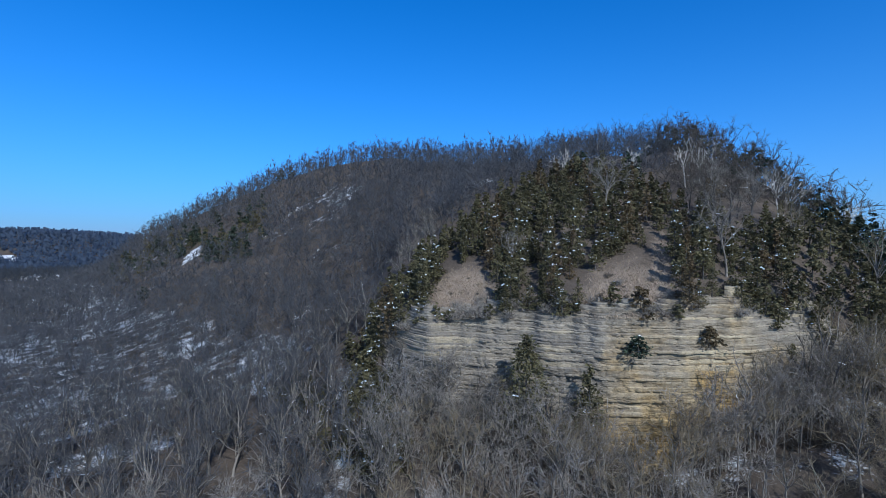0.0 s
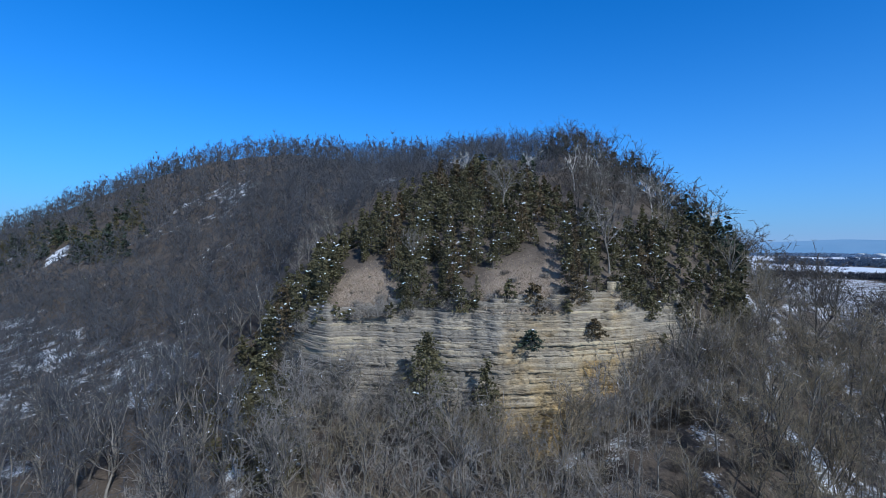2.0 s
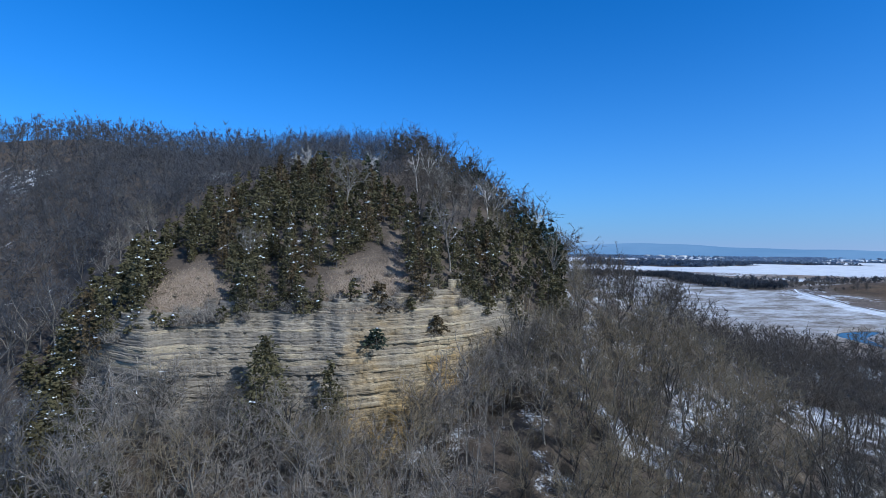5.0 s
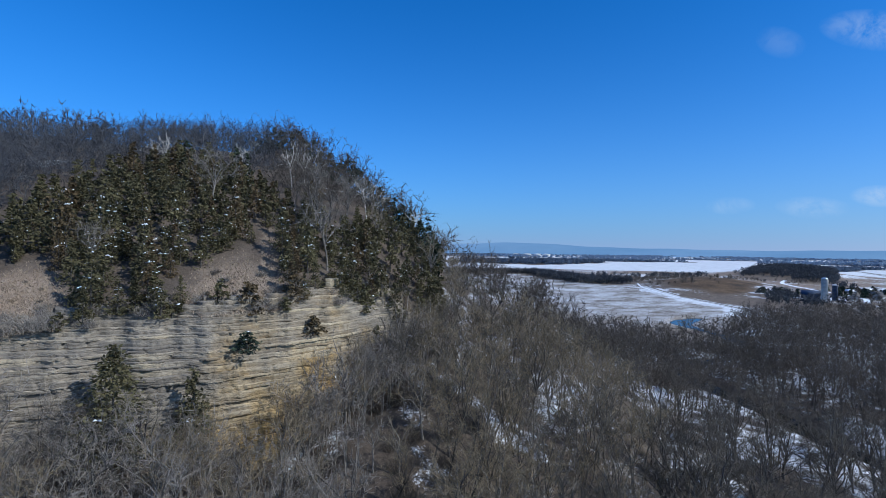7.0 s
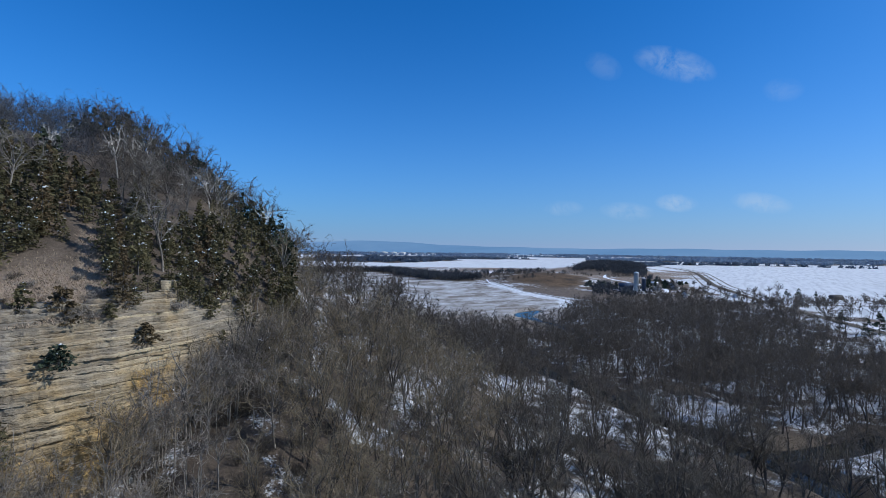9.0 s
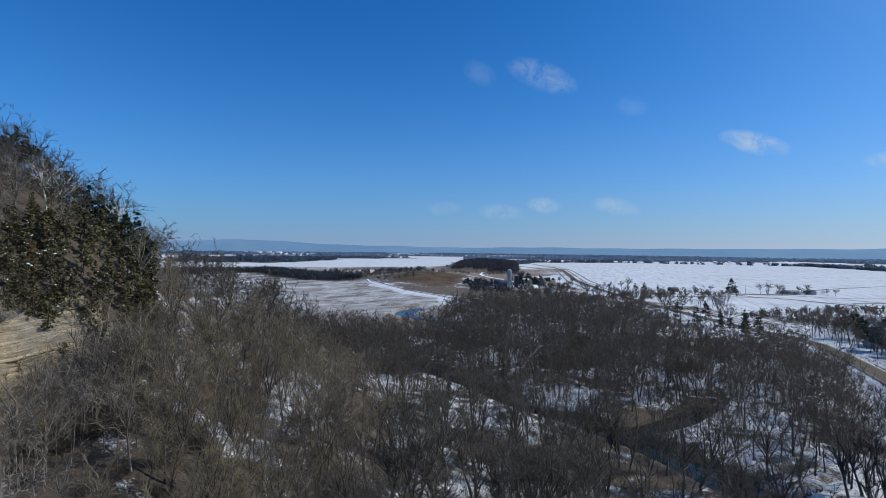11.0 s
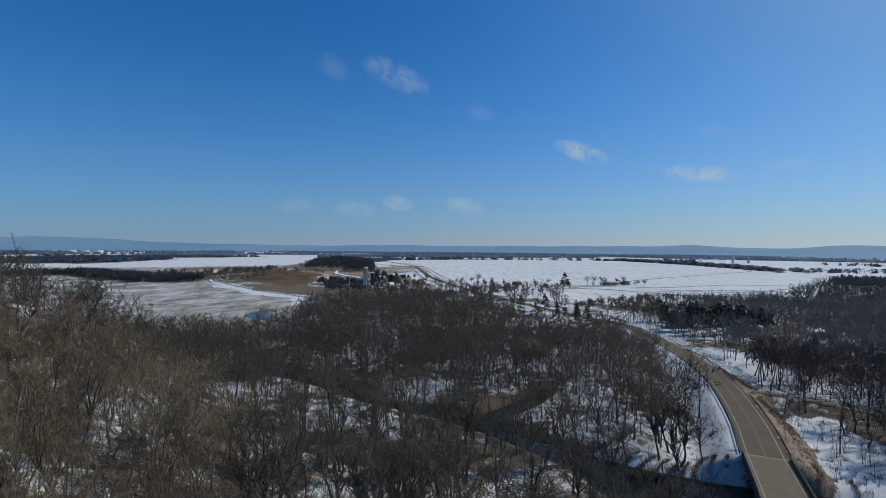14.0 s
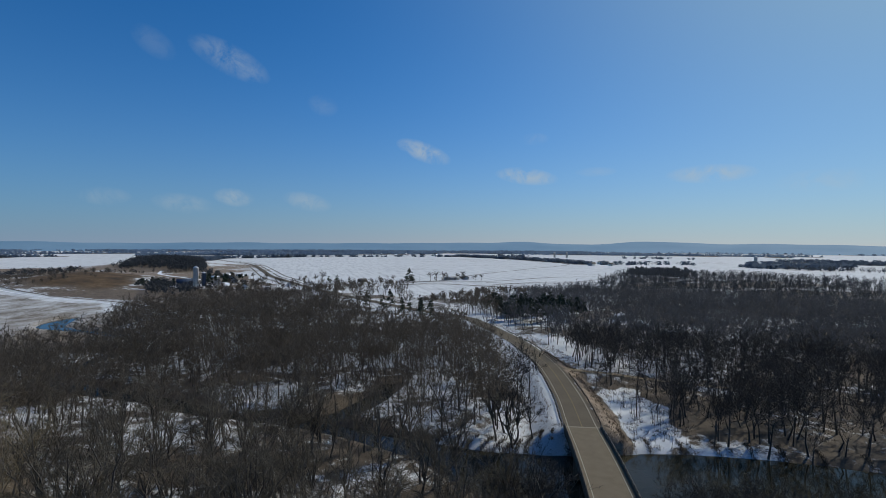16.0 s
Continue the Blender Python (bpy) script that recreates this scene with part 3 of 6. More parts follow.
def snow_cover(x, y, z):
    az, r = np.degrees(np.arctan2(x, y)), np.hypot(x, y)
    aj = az + np.where(r < 420, 4.0, 1.0) * lump(x, y, 22, 70)      # borders of the patches wander
    hilly = smoothstep(z, 4, 14)
    s = 0.55 * (1 - hilly) + np.where((az > 8) & (r < 105), 0.42 + 0.05 * lump(x, y, 3, 84), 0.30) * hilly
    s = np.where(aj < -8, np.where(z > 25, 0.42, 0.54), s)
    s = np.where((az > -22) & (az < 6) & (r > 230) & (r < 420), 0.38 + 0.12 * lump(x, y, 22, 60) + 0.12 * np.exp(-((az + 12.5) / 4) ** 2 - ((r - 292) / 26) ** 2), s)
    s = np.where(np.hypot((az + 26.2) * 6, (r - 334) * 0.4) + 1.6 * lump(x, y, 5, 64) < 4.6, 0.66, s)
    s = np.where((aj < -10) & (r < 150), 0.43 + 0.13 * lump(x, y, 9, 58), s)
    s = np.where(near_line(x, y, [(-520, 612), (-430, 600)])[0] + 4 * lump(x, y, 12, 59) < 9, 0.95, s)
    s = np.where((aj > 38) & (aj < 75) & (r < 260), np.interp(r, [60, 90, 110, 200], [0.4, 0.46, 0.5, 0.45]) + 0.1 * lump(x, y, 12, 61), s)
    s = np.where((aj > 56) & ((z < 7) | (aj > 70)) & (r < 420), 0.56 + 0.15 * lump(x, y, 18, 62), s)
    wd, ww = water_line(x, y)
    s = s - 0.5 * (1 - smoothstep(wd - ww / 2 + 2.5 * lump(x, y, 8, 75), 1.0, 5.0)) * (r > 100) * (r < 300) * (az < 106)
    s = s - 0.5 * (1 - smoothstep(wd - ww / 2 + 2.5 * lump(x, y, 8, 75), 4.0, 9.0)) * (r > 120) * (r < 300) * (az > 120)
    s = np.where(near_line(x, y, FOOT)[0] + 3 * lump(x, y, 9, 78) < 5.0, 0.6, s)
    flank = near_line(x, y, [(78, 83), (79, 67), (84, 57)])[0] + 4.5 * lump(x, y, 5, 76)
    s = np.where(flank < 3.4, 0.62, s)
    s = np.where(np.hypot((az - 12.2) * 2.4, (r - 129) * 0.9) + 0.9 * lump(x, y, 2.5, 82) < 1.2, 0.62, s)
    s = np.where(np.hypot((az - 18.5) * 2.0, r - 131) < 1.3, 0.75, s)
    s = np.where((aj > 100) & (r < 1500), np.interp(aj, [112, 119, 124, 134], [0.62, 0.61, 0.54, 0.51]) + 0.16 * lump(x, y, 28, 6), s)
    clear = near_line(x, y, [(118, -86), (130, -94), (148, -103), (164, -107)])[0] + 5 * lump(x, y, 9, 80)
    s = np.maximum(s, (0.78 + 0.12 * lump(x, y, 4, 81)) * (1 - smoothstep(clear, 7, 12)))
    s = np.where(near_line(x, y, [(-747, 875), (-765, 886)])[0] < 14, 1.0, s)
    s = np.maximum(s, (np.where(r < 760, 0.76, 0.88) + 0.1 * lump(x, y, 70, 15)) * open_field(x, y))
    m = marsh(x, y)
    s = s * (1 - m) + m * (0.3 + 0.1 * lump(x, y, 26, 8) + 0.12 * smoothstep(r, 420, 800) - 0.35 * (1 - smoothstep(r, 360, 460)))
    edge = az + 5 * lump(x, y, 70, 51)
    s = np.where((edge > 59) & (edge < 85) & (m < 0.5) & (r > 480) & (r < 1400), 0.5 + 0.2 * lump(x, y, 55, 18), s)
    s = np.where((r > 1400) & (az < 84) & (az > 30), np.where(far_wood(x, y) > 0, 0.1, 0.97), s)
    s = np.where(r > 2000, np.where(far_wood(x, y) > 0, 0.1, 1.0), s)
    s = np.where((r > 950) & (r < 2000) & (az > 124), 0.72 + 0.14 * lump(x, y, 90, 16), s)
    s = np.where((az < -29) & (r > 700) & (s < 0.9), 0.15, s)
    d = near_line(x, y, ROAD_C)[0]
    rag = 4.5 * lump(x, y, 9, 55)
    wide = np.interp(r, [130, 175, 210, 330, 480], [2.5, 4.0, 10.0, 13.0, 9.0])
    river_side = smoothstep(y - np.interp(x, ROAD_C[:, 0], ROAD_C[:, 1]), -2, 2)      # 1 on the river's side of the road
    verge = (1 - smoothstep(d + rag, 6 + wide, 11 + wide)) * (r > 130) * (r < 520)
    s = np.maximum(s, (0.7 + 0.16 * lump(x, y, 5, 56) + 0.16 * river_side - 0.2 * (1 - smoothstep(r, 150, 180)) - 0.2 * (1 - river_side) * (r < 300)) * verge)
    dd = near_line(x, y, DIKE)[0]
    s = np.maximum(s, 0.72 * (1 - smoothstep(dd + 9 * lump(x, y, 18, 65), 9, 24)) * (r < 760))
    bluff_end = (az > 35.5) & (az < 43.5) & (r > line_at(1, az)[0] - 3) & (r < line_at(2, az)[0] + 12)
    s = np.where(bluff_end, 0.15, s)
    s = s * (1 - 0.85 * under_strips(x, y))
    under = 1 - smoothstep(r, 40, 64)
    s = s * (1 - under) + under * (0.47 + 0.12 * lump(x, y, 14, 71))
    brown = np.maximum(brown_cover(x, y), stony_bank(x, y))
    return np.clip(s * (1 - brown) + 0.2 * brown, 0, 1.05)


def brown_cover(x, y):
    a = bump_hill(x, y, 790, 290, 150, 85, 15, 1.0)
    return smoothstep(a + 0.16 * lump(x, y, 30, 19), 0.42, 0.62) * smoothstep(near_line(x, y, DIKE)[0], 14, 40)


def stony_bank(x, y):
    """Tan stony fill beside the road where the bridge lands."""
    d = near_line(x, y, [(117, -75), (123, -79.5), (140, -87), (158, -93), (172, -97.5), (188, -102.5), (206, -107), (226, -111)])[0] + 1.6 * lump(x, y, 6, 57)
    return 1 - smoothstep(d, 2.6, 5.0)


def ground_sheet():
    az = np.concatenate([np.arange(-62, 152, 0.55), np.arange(152, 298, 4.0)])
    r = np.concatenate([np.arange(2, 60, 4.0), np.arange(60, 150, 1.6), np.arange(150, 200, 2.2), np.arange(200, 420, 4.4), np.geomspace(420, 1300, 90), np.geomspace(1330, 4950, 36)])
    A, R = np.meshgrid(az, r)
    x, y = R * np.sin(np.radians(A)), R * np.cos(np.radians(A))
    z = land(x, y)
    foot, brow = line_at(1, np.clip(A, -60, 120)), line_at(2, np.clip(A, -60, 120))
    behind = (A > -7.0) & (A < 40.0) & (R > foot[0] - 1.5) & (R < brow[0] + 8.0)
    sunk = 1 - smoothstep(A + 0.9 * lump(x, y, 3.5, 83), 33.8, 38.2)
    step = foot[1] - 2 + (brow[1] - foot[1] + 5.4) * smoothstep(R, brow[0] + 4.6, brow[0] + 8.0)      # the rock beds stand before this step
    z = np.where(behind, z + (np.minimum(z, step) - z) * np.where(A < 30, 1.0, sunk), z)
    n, m = len(az), len(r)
    verts = np.concatenate([np.stack([x, y, z], -1).reshape(-1, 3), [[0, 0, 0.0]]])
    i, j = np.meshgrid(np.arange(m - 1), np.arange(n), indexing="ij")
    a, b = i * n + j, i * n + (j + 1) % n
    tris = np.concatenate([np.stack([a, a + n, b + n], -1).reshape(-1, 3), np.stack([a, b + n, b], -1).reshape(-1, 3)])
    hub = np.stack([np.full(n, n * m), np.arange(n), (np.arange(n) + 1) % n], -1)
    me = raw_mesh("ground", verts, np.concatenate([tris, hub]), GROUND, smooth=True)
    azv = np.degrees(np.arctan2(verts[:, 0], verts[:, 1]))
    rv = np.hypot(verts[:, 0], verts[:, 1])
    mar = marsh(verts[:, 0], verts[:, 1])
    layers = {"snow": snow_cover(verts[:, 0], verts[:, 1], verts[:, 2]) * (1 - grass_cover(azv, rv, verts[:, 2])),
              "grass": np.clip(grass_cover(azv, rv, verts[:, 2]) + stony_bank(verts[:, 0], verts[:, 1]) + 0.6 * mar + 0.5 * ((rv > 900) & (azv > 30)) * (1 - under_strips(verts[:, 0], verts[:, 1])) * (far_wood(verts[:, 0], verts[:, 1]) <= 0) + 0.3 * smoothstep(azv + 5 * lump(verts[:, 0], verts[:, 1], 70, 51), 57, 62) * ((azv < 100) & (rv > 480) & (rv < 1400)), 0, 1), "brown": brown_cover(verts[:, 0], verts[:, 1]), "reed": mar * (0.3 + 0.65 * smoothstep(rv + 40 * lump(verts[:, 0], verts[:, 1], 45, 66), 380, 500))}
    for key, values in layers.items():
        me.attributes.new(key, "FLOAT", "POINT").data.foreach_set("value", np.asarray(values, np.float32))
    return tagged(new("ground", me), "leaf litter, dead grass and patchy old snow over hill and plain", "ground", kind="structure")


ground_sheet()


def ribbon(line, half, lift, z_of=None):
    """A strip along a centre line: left and right edge at +-half."""
    p = np.asarray(line, float)
    d = np.gradient(p[:, :2], axis=0)
    d /= np.linalg.norm(d, axis=1)[:, None]
    side = np.stack([-d[:, 1], d[:, 0]], -1)
    h = np.broadcast_to(np.asarray(half, float), (len(p),)) if np.ndim(half) < 2 else half
    z = (p[:, 2] if z_of is None else np.full(len(p), z_of)) + lift
    lo = np.concatenate([p[:, :2] - side * h[:, None], z[:, None]], 1)
    hi = np.concatenate([p[:, :2] + side * h[:, None], z[:, None]], 1)
    v, t = np.stack([lo, hi], 1).reshape(-1, 3), []
    for i in range(len(p) - 1):
        k = 2 * i
        t += [(k, k + 2, k + 1), (k + 1, k + 2, k + 3)]
    return v, np.array(t)


def offset_line(line, off):
    p = np.asarray(line, float)
    d = np.gradient(p[:, :2], axis=0)
    d /= np.linalg.norm(d, axis=1)[:, None]
    q = p.copy()
    q[:, 0] += -d[:, 1] * off
    q[:, 1] += d[:, 0] * off
    return q


u, s = ribbon(OXBOW_C, OXBOW_C[:, 2] / 2 + 4, 0, z_of=-1.31)
v, t = join([ribbon(RIVER_C, RIVER_C[:, 2] / 2 + 4, 0, z_of=-1.3), (u, s)])
tagged(new("water", raw_mesh("water", v, t, WATER)), "dark open river water between snowy banks", "river", kind="structure")

# the cliff
def cliff():
    """Level beds of sandstone, each a ledge of its own, broken into blocks, that stands out or lies back."""
    rng = np.random.default_rng(5)
    az = np.arange(-7.6, 38.9, 0.2)
    u = (az + 7.4) / 0.2
    rb, zb = line_at(1, az)
    rt, zt = line_at(2, az)
    zb = zb + 14.0 * smoothstep(az, 36.4, 38.8)
    zt = zt + 2.2 + 0.8 * np.sin(u * 0.11) + 0.5 * np.sin(u * 0.27 + 1) + 0.3 * np.sin(u * 0.61 + 2) - 5.0 * smoothstep(az, 36.2, 38.8) + 2.4 * np.exp(-((az - 24) / 5) ** 2)
    zt = np.where(az < -6.3, np.minimum(zt + 6, 40.0 - 1.2 * (-6.3 - az)), zt)
    face = 0.8 * np.sin(u * 0.07) + 0.5 * np.sin(u * 0.19 + 2) - 0.4 * np.clip(np.sin(u * 0.052 + 0.6) * 3 - 2.2, 0, 0.6)     # buttresses and bays
    thing = tagged(new("rock_cliff"), "grey and buff sandstone cliff of level beds with an ochre stain", "cliff")
    levels = [13.0]
    while levels[-1] < 46.5:
        levels.append(levels[-1] + rng.choice([0.3, 0.45, 0.7, 1.1, 1.7], p=[0.2, 0.26, 0.26, 0.18, 0.1]))
    ledge_at = {24.2: 0.15, 28.4: 0.2, 32.0: 0.3, 33.3: 0.45, 36.5: 0.25, 39.0: 0.3, 41.0: 0.3}
    for k, (z0, z1) in enumerate(zip(levels, levels[1:])):
        out = rng.uniform(-0.14, 0.14) + max([v for z, v in ledge_at.items() if z0 <= z < z1], default=0.0)
        out = out - 0.3 * any(z0 <= z - 0.7 < z1 for z in ledge_at)
        fade = (0.5 + 0.5 * np.sin(u * 0.045 + rng.uniform(0, 6))) ** 0.7
        joints = np.cumsum(rng.choice([4, 6, 9, 14, 20], len(az)))      # upright joints part a bed into blocks
        joints = joints[joints < len(az)]
        jog = np.interp(np.arange(len(az)), joints, rng.normal(size=len(joints)) * 0.14)
        rough = np.convolve(rng.normal(size=len(az)), [0.25, 0.5, 0.25], "same") * 0.1 + jog + 0.1 * np.sin(u * rng.uniform(0.3, 0.6) + k)
        crack = np.zeros(len(az))
        crack[joints] = rng.uniform(0.0, 0.4, len(joints))
        under = rng.choice([0.02, 0.05, 0.1, 0.22], p=[0.4, 0.3, 0.2, 0.1]) * (0.5 + 0.5 * np.sin(u * 0.07 + rng.uniform(0, 6))) ** 2
        tilt = 0.1 * np.sin(u * 0.05) + 0.03 * rng.normal(size=len(az))
        f = np.clip(((z0 + z1) / 2 - zb) / np.maximum(zt - zb, 1), -0.3, 1.2)
        gone = (z0 > zt) | (z1 < zb - 3)
        mid = rb + (rt - rb) * np.clip(f, 0, 1) - 0.7 + 15.0 * np.maximum(0.0, f - 0.62) ** 1.15 - face + 1.0 * np.maximum(0.0, -4.2 - az) ** 2
        worn = np.convolve(np.pad(gone.astype(float), 3, mode="edge"), [0.12, 0.2, 0.3, 0.3, 0.3, 0.2, 0.12], "valid")
        rows = []
        for zz, back in ((z0 - 0.04, 2.4), (z0, 1.3 * under), (z0 + 0.12 * (z1 - z0), 0.4 * under), (z0 + 0.4 * (z1 - z0), 0.02), (z0 + 0.75 * (z1 - z0), 0.0), (z1 - 0.02, 0.07), (z1 + 0.04, 0.2), (z1 + 0.05, 3.0)):
            deep = np.ndim(back) == 0 and back > 2
            rr = mid + back - (0 if deep else out * (0.3 + 0.7 * fade) + rough - crack + 0.05 * rng.normal(size=len(az)))
            rr = np.where(gone, rt + 5, rr + 1.1 * worn)
            z = np.where(gone, zb - 6 - 0.1 * k, zz + tilt)
            rows.append(np.stack([rr * np.sin(np.radians(az)), rr * np.cos(np.radians(az)), z], -1))
        v = np.stack(rows)
        n, m = len(az), len(rows)
        i, j = np.meshgrid(np.arange(m - 1), np.arange(n - 1), indexing="ij")
        a = i * n + j
        t = np.concatenate([np.stack([a, a + 1, a + n + 1], -1).reshape(-1, 3), np.stack([a, a + n + 1, a + n], -1).reshape(-1, 3)])
        run = np.cumsum(gone) * 1000 + gone      # a bed that is broken off in between is several beds
        same = (run[t[:, 0] % n] == run[t[:, 1] % n]) & (run[t[:, 0] % n] == run[t[:, 2] % n]) & ~gone[t[:, 0] % n]
        for key in np.unique(run[~gone]):
            piece = t[same & (run[t[:, 0] % n] == key)]
            if len(piece):
                used, piece = np.unique(piece, return_inverse=True)
                part("rock_bed", raw_mesh("rock_bed", v.reshape(-1, 3)[used], piece.reshape(-1, 3), ROCK), thing)



cliff()


# ---- road and bridge ----
def road_and_bridge():
    far = ROAD_C[ROAD_C[:, 0] > BRIDGE_END - 2]
    far = np.vstack([[BRIDGE_END, np.interp(BRIDGE_END, ROAD_C[:, 0], ROAD_C[:, 1]), np.interp(BRIDGE_END, ROAD_C[:, 0], ROAD_C[:, 2])], far[far[:, 0] > BRIDGE_END + 0.5]])
    v, t = ribbon(far, 4.85, 0.0)
    road = tagged(new("road", raw_mesh("road", v, t, ASPHALT)), "salt-stained two-lane road bending between snowy verges", "road", kind="structure")
    near = far[far[:, 0] < 420]
    for off, half, mat, name in ((3.8, 0.1, PAINT, "edge_line"), (-3.8, 0.1, PAINT, "edge_line"), (0.0, 0.08, YELLOW, "centre_line")):
        v, t = ribbon(offset_line(near, off), half, 0.02)
        part(name, raw_mesh(name, v, t, mat), road)
    drive = SIDE_C.copy()
    drive = drive[near_line(drive[:, 0], drive[:, 1], ROAD_C)[0] > 4.6]
    v, t = ribbon(drive, 1.6, 0.0)
    v[:, 2] = land(v[:, 0], v[:, 1]) + 0.22
    tagged(new("driveway", raw_mesh("driveway", v, t, RIPRAP)), "narrow tan gravel drive that leaves the road", "driveway", kind="structure")
    deck_line = ROAD_C[(ROAD_C[:, 0] < BRIDGE_END - 0.5) & (ROAD_C[:, 0] > -15)]
    deck_line = np.vstack([deck_line, far[:1]])
    bridge = tagged(new("road_bridge"), "concrete road bridge with low steel railings over the river", "bridge")
    v, t = ribbon(deck_line, 5.15, 0.0)
    u, s = ribbon(deck_line, 5.15, -1.1)
    n = len(v)
    wall = []
    for i in range(len(deck_line) - 1):
        for e in (0, 1):
            a, b = 2 * i + e, 2 * i + 2 + e
            wall += [(a, b, n + a), (b, n + b, n + a)]
    both = np.concatenate([v, u])
    part("deck", raw_mesh("deck", both, np.concatenate([t, s[:, ::-1] + n, np.array(wall)]), CONCRETE), bridge)
    v, t = ribbon(deck_line, 4.75, 0.03)
    part("deck_surface", raw_mesh("deck_surface", v, t, CONCRETE), bridge)
    for off in (3.8, -3.8):
        v, t = ribbon(offset_line(deck_line, off), 0.09, 0.05)
        part("edge_line", raw_mesh("edge_line", v, t, PAINT), bridge)
    j = deck_line[-1]
    d = (deck_line[-1] - deck_line[-2])[:2]
    d /= np.linalg.norm(d)
    joint = raw_mesh("expansion_joint", *ribbon([j - [*(0.45 * d), 0], j + [*(0.3 * d), 0]], 4.75, 0.045), JOINT)
    part("expansion_joint", joint, bridge, "pale strip of new concrete")
    for off in (4.9, -4.9):
        line = offset_line(deck_line, off)
        seg = []
        for p, q in zip(line, line[1:]):
            seg.append(tube([p + [0, 0, 0.22], q + [0, 0, 0.22]], [0.3, 0.3], 4))
        part("kerb", raw_mesh("kerb", *join(seg), CONCRETE), bridge)
        for h in (0.62, 1.0):
            rail = part("rail", raw_mesh("rail", *tube(line + [0, 0, h], [0.09] * len(line), 5), STEEL), bridge)
        length = np.concatenate([[0], np.cumsum(np.linalg.norm(np.diff(line[:, :2], axis=0), axis=1))])
        post = raw_mesh("railing_post", *box(-0.09, 0.09, -0.09, 0.09, 0, 1.05), STEEL)
        for at in np.arange(length[-1] - 55, length[-1], 2.4):
            p = [np.interp(at, length, line[:, c]) for c in range(3)]
            part("railing_post", post, rail).location = p
    for x in (92.0, 109.0):
        c = Vector((x, float(np.interp(x, ROAD_C[:, 0], ROAD_C[:, 1])), 0))
        pier = part("pier", raw_mesh("pier", *box(-0.6, 0.6, -4.8, 4.8, -4, 4.3), CONCRETE), bridge)
        pier.matrix_basis = pose(c.x, c.y, 0, 0, 0, -20)
    c = deck_line[-1]
    abut = part("abutment", raw_mesh("abutment", *box(-0.8, 0.8, -5.9, 5.9, -3, 4.1), CONCRETE), bridge)
    abut.matrix_basis = pose(c[0], c[1], 0, 0, 0, -19.5)
    # guard rails on the approach
    for off, x1 in ((5.3, 250), (-5.3, 184), (-5.3, 290)):
        start = BRIDGE_END + 0.5 if x1 != 290 else 200
        line = offset_line(far, off)
        line = line[(line[:, 0] > start) & (line[:, 0] < x1)]
        rail = tagged(new("guard_rail"), "weathered steel guard rail on short posts beside the road", "guard rail", "guard rails of the road")
        prof = []
        for h, bulge in ((0.82, 0.0), (0.74, 0.06), (0.66, 0.0), (0.58, 0.06), (0.5, 0.0)):
            prof.append(offset_line(line, math.copysign(bulge, -off)) + [0, 0, h - 0.15])
        grid = np.stack(prof)
        n, m = len(line), len(prof)
        i, k = np.meshgrid(np.arange(m - 1), np.arange(n - 1), indexing="ij")
        a = i * n + k
        t = np.concatenate([np.stack([a, a + 1, a + n + 1], -1).reshape(-1, 3), np.stack([a, a + n + 1, a + n], -1).reshape(-1, 3)])
        part("beam", raw_mesh("beam", grid.reshape(-1, 3), t, STEEL), rail)
        length = np.concatenate([[0], np.cumsum(np.linalg.norm(np.diff(line[:, :2], axis=0), axis=1))])
        post = raw_mesh("post", *box(-0.1, 0.1, -0.1, 0.1, -0.6, 0.72), STEEL)
        for at in np.arange(0.5, length[-1], 2.2):
            part("post", post, rail).location = [np.interp(at, length, offset_line(line, math.copysign(0.16, off))[:, c]) for c in range(3)]


road_and_bridge()


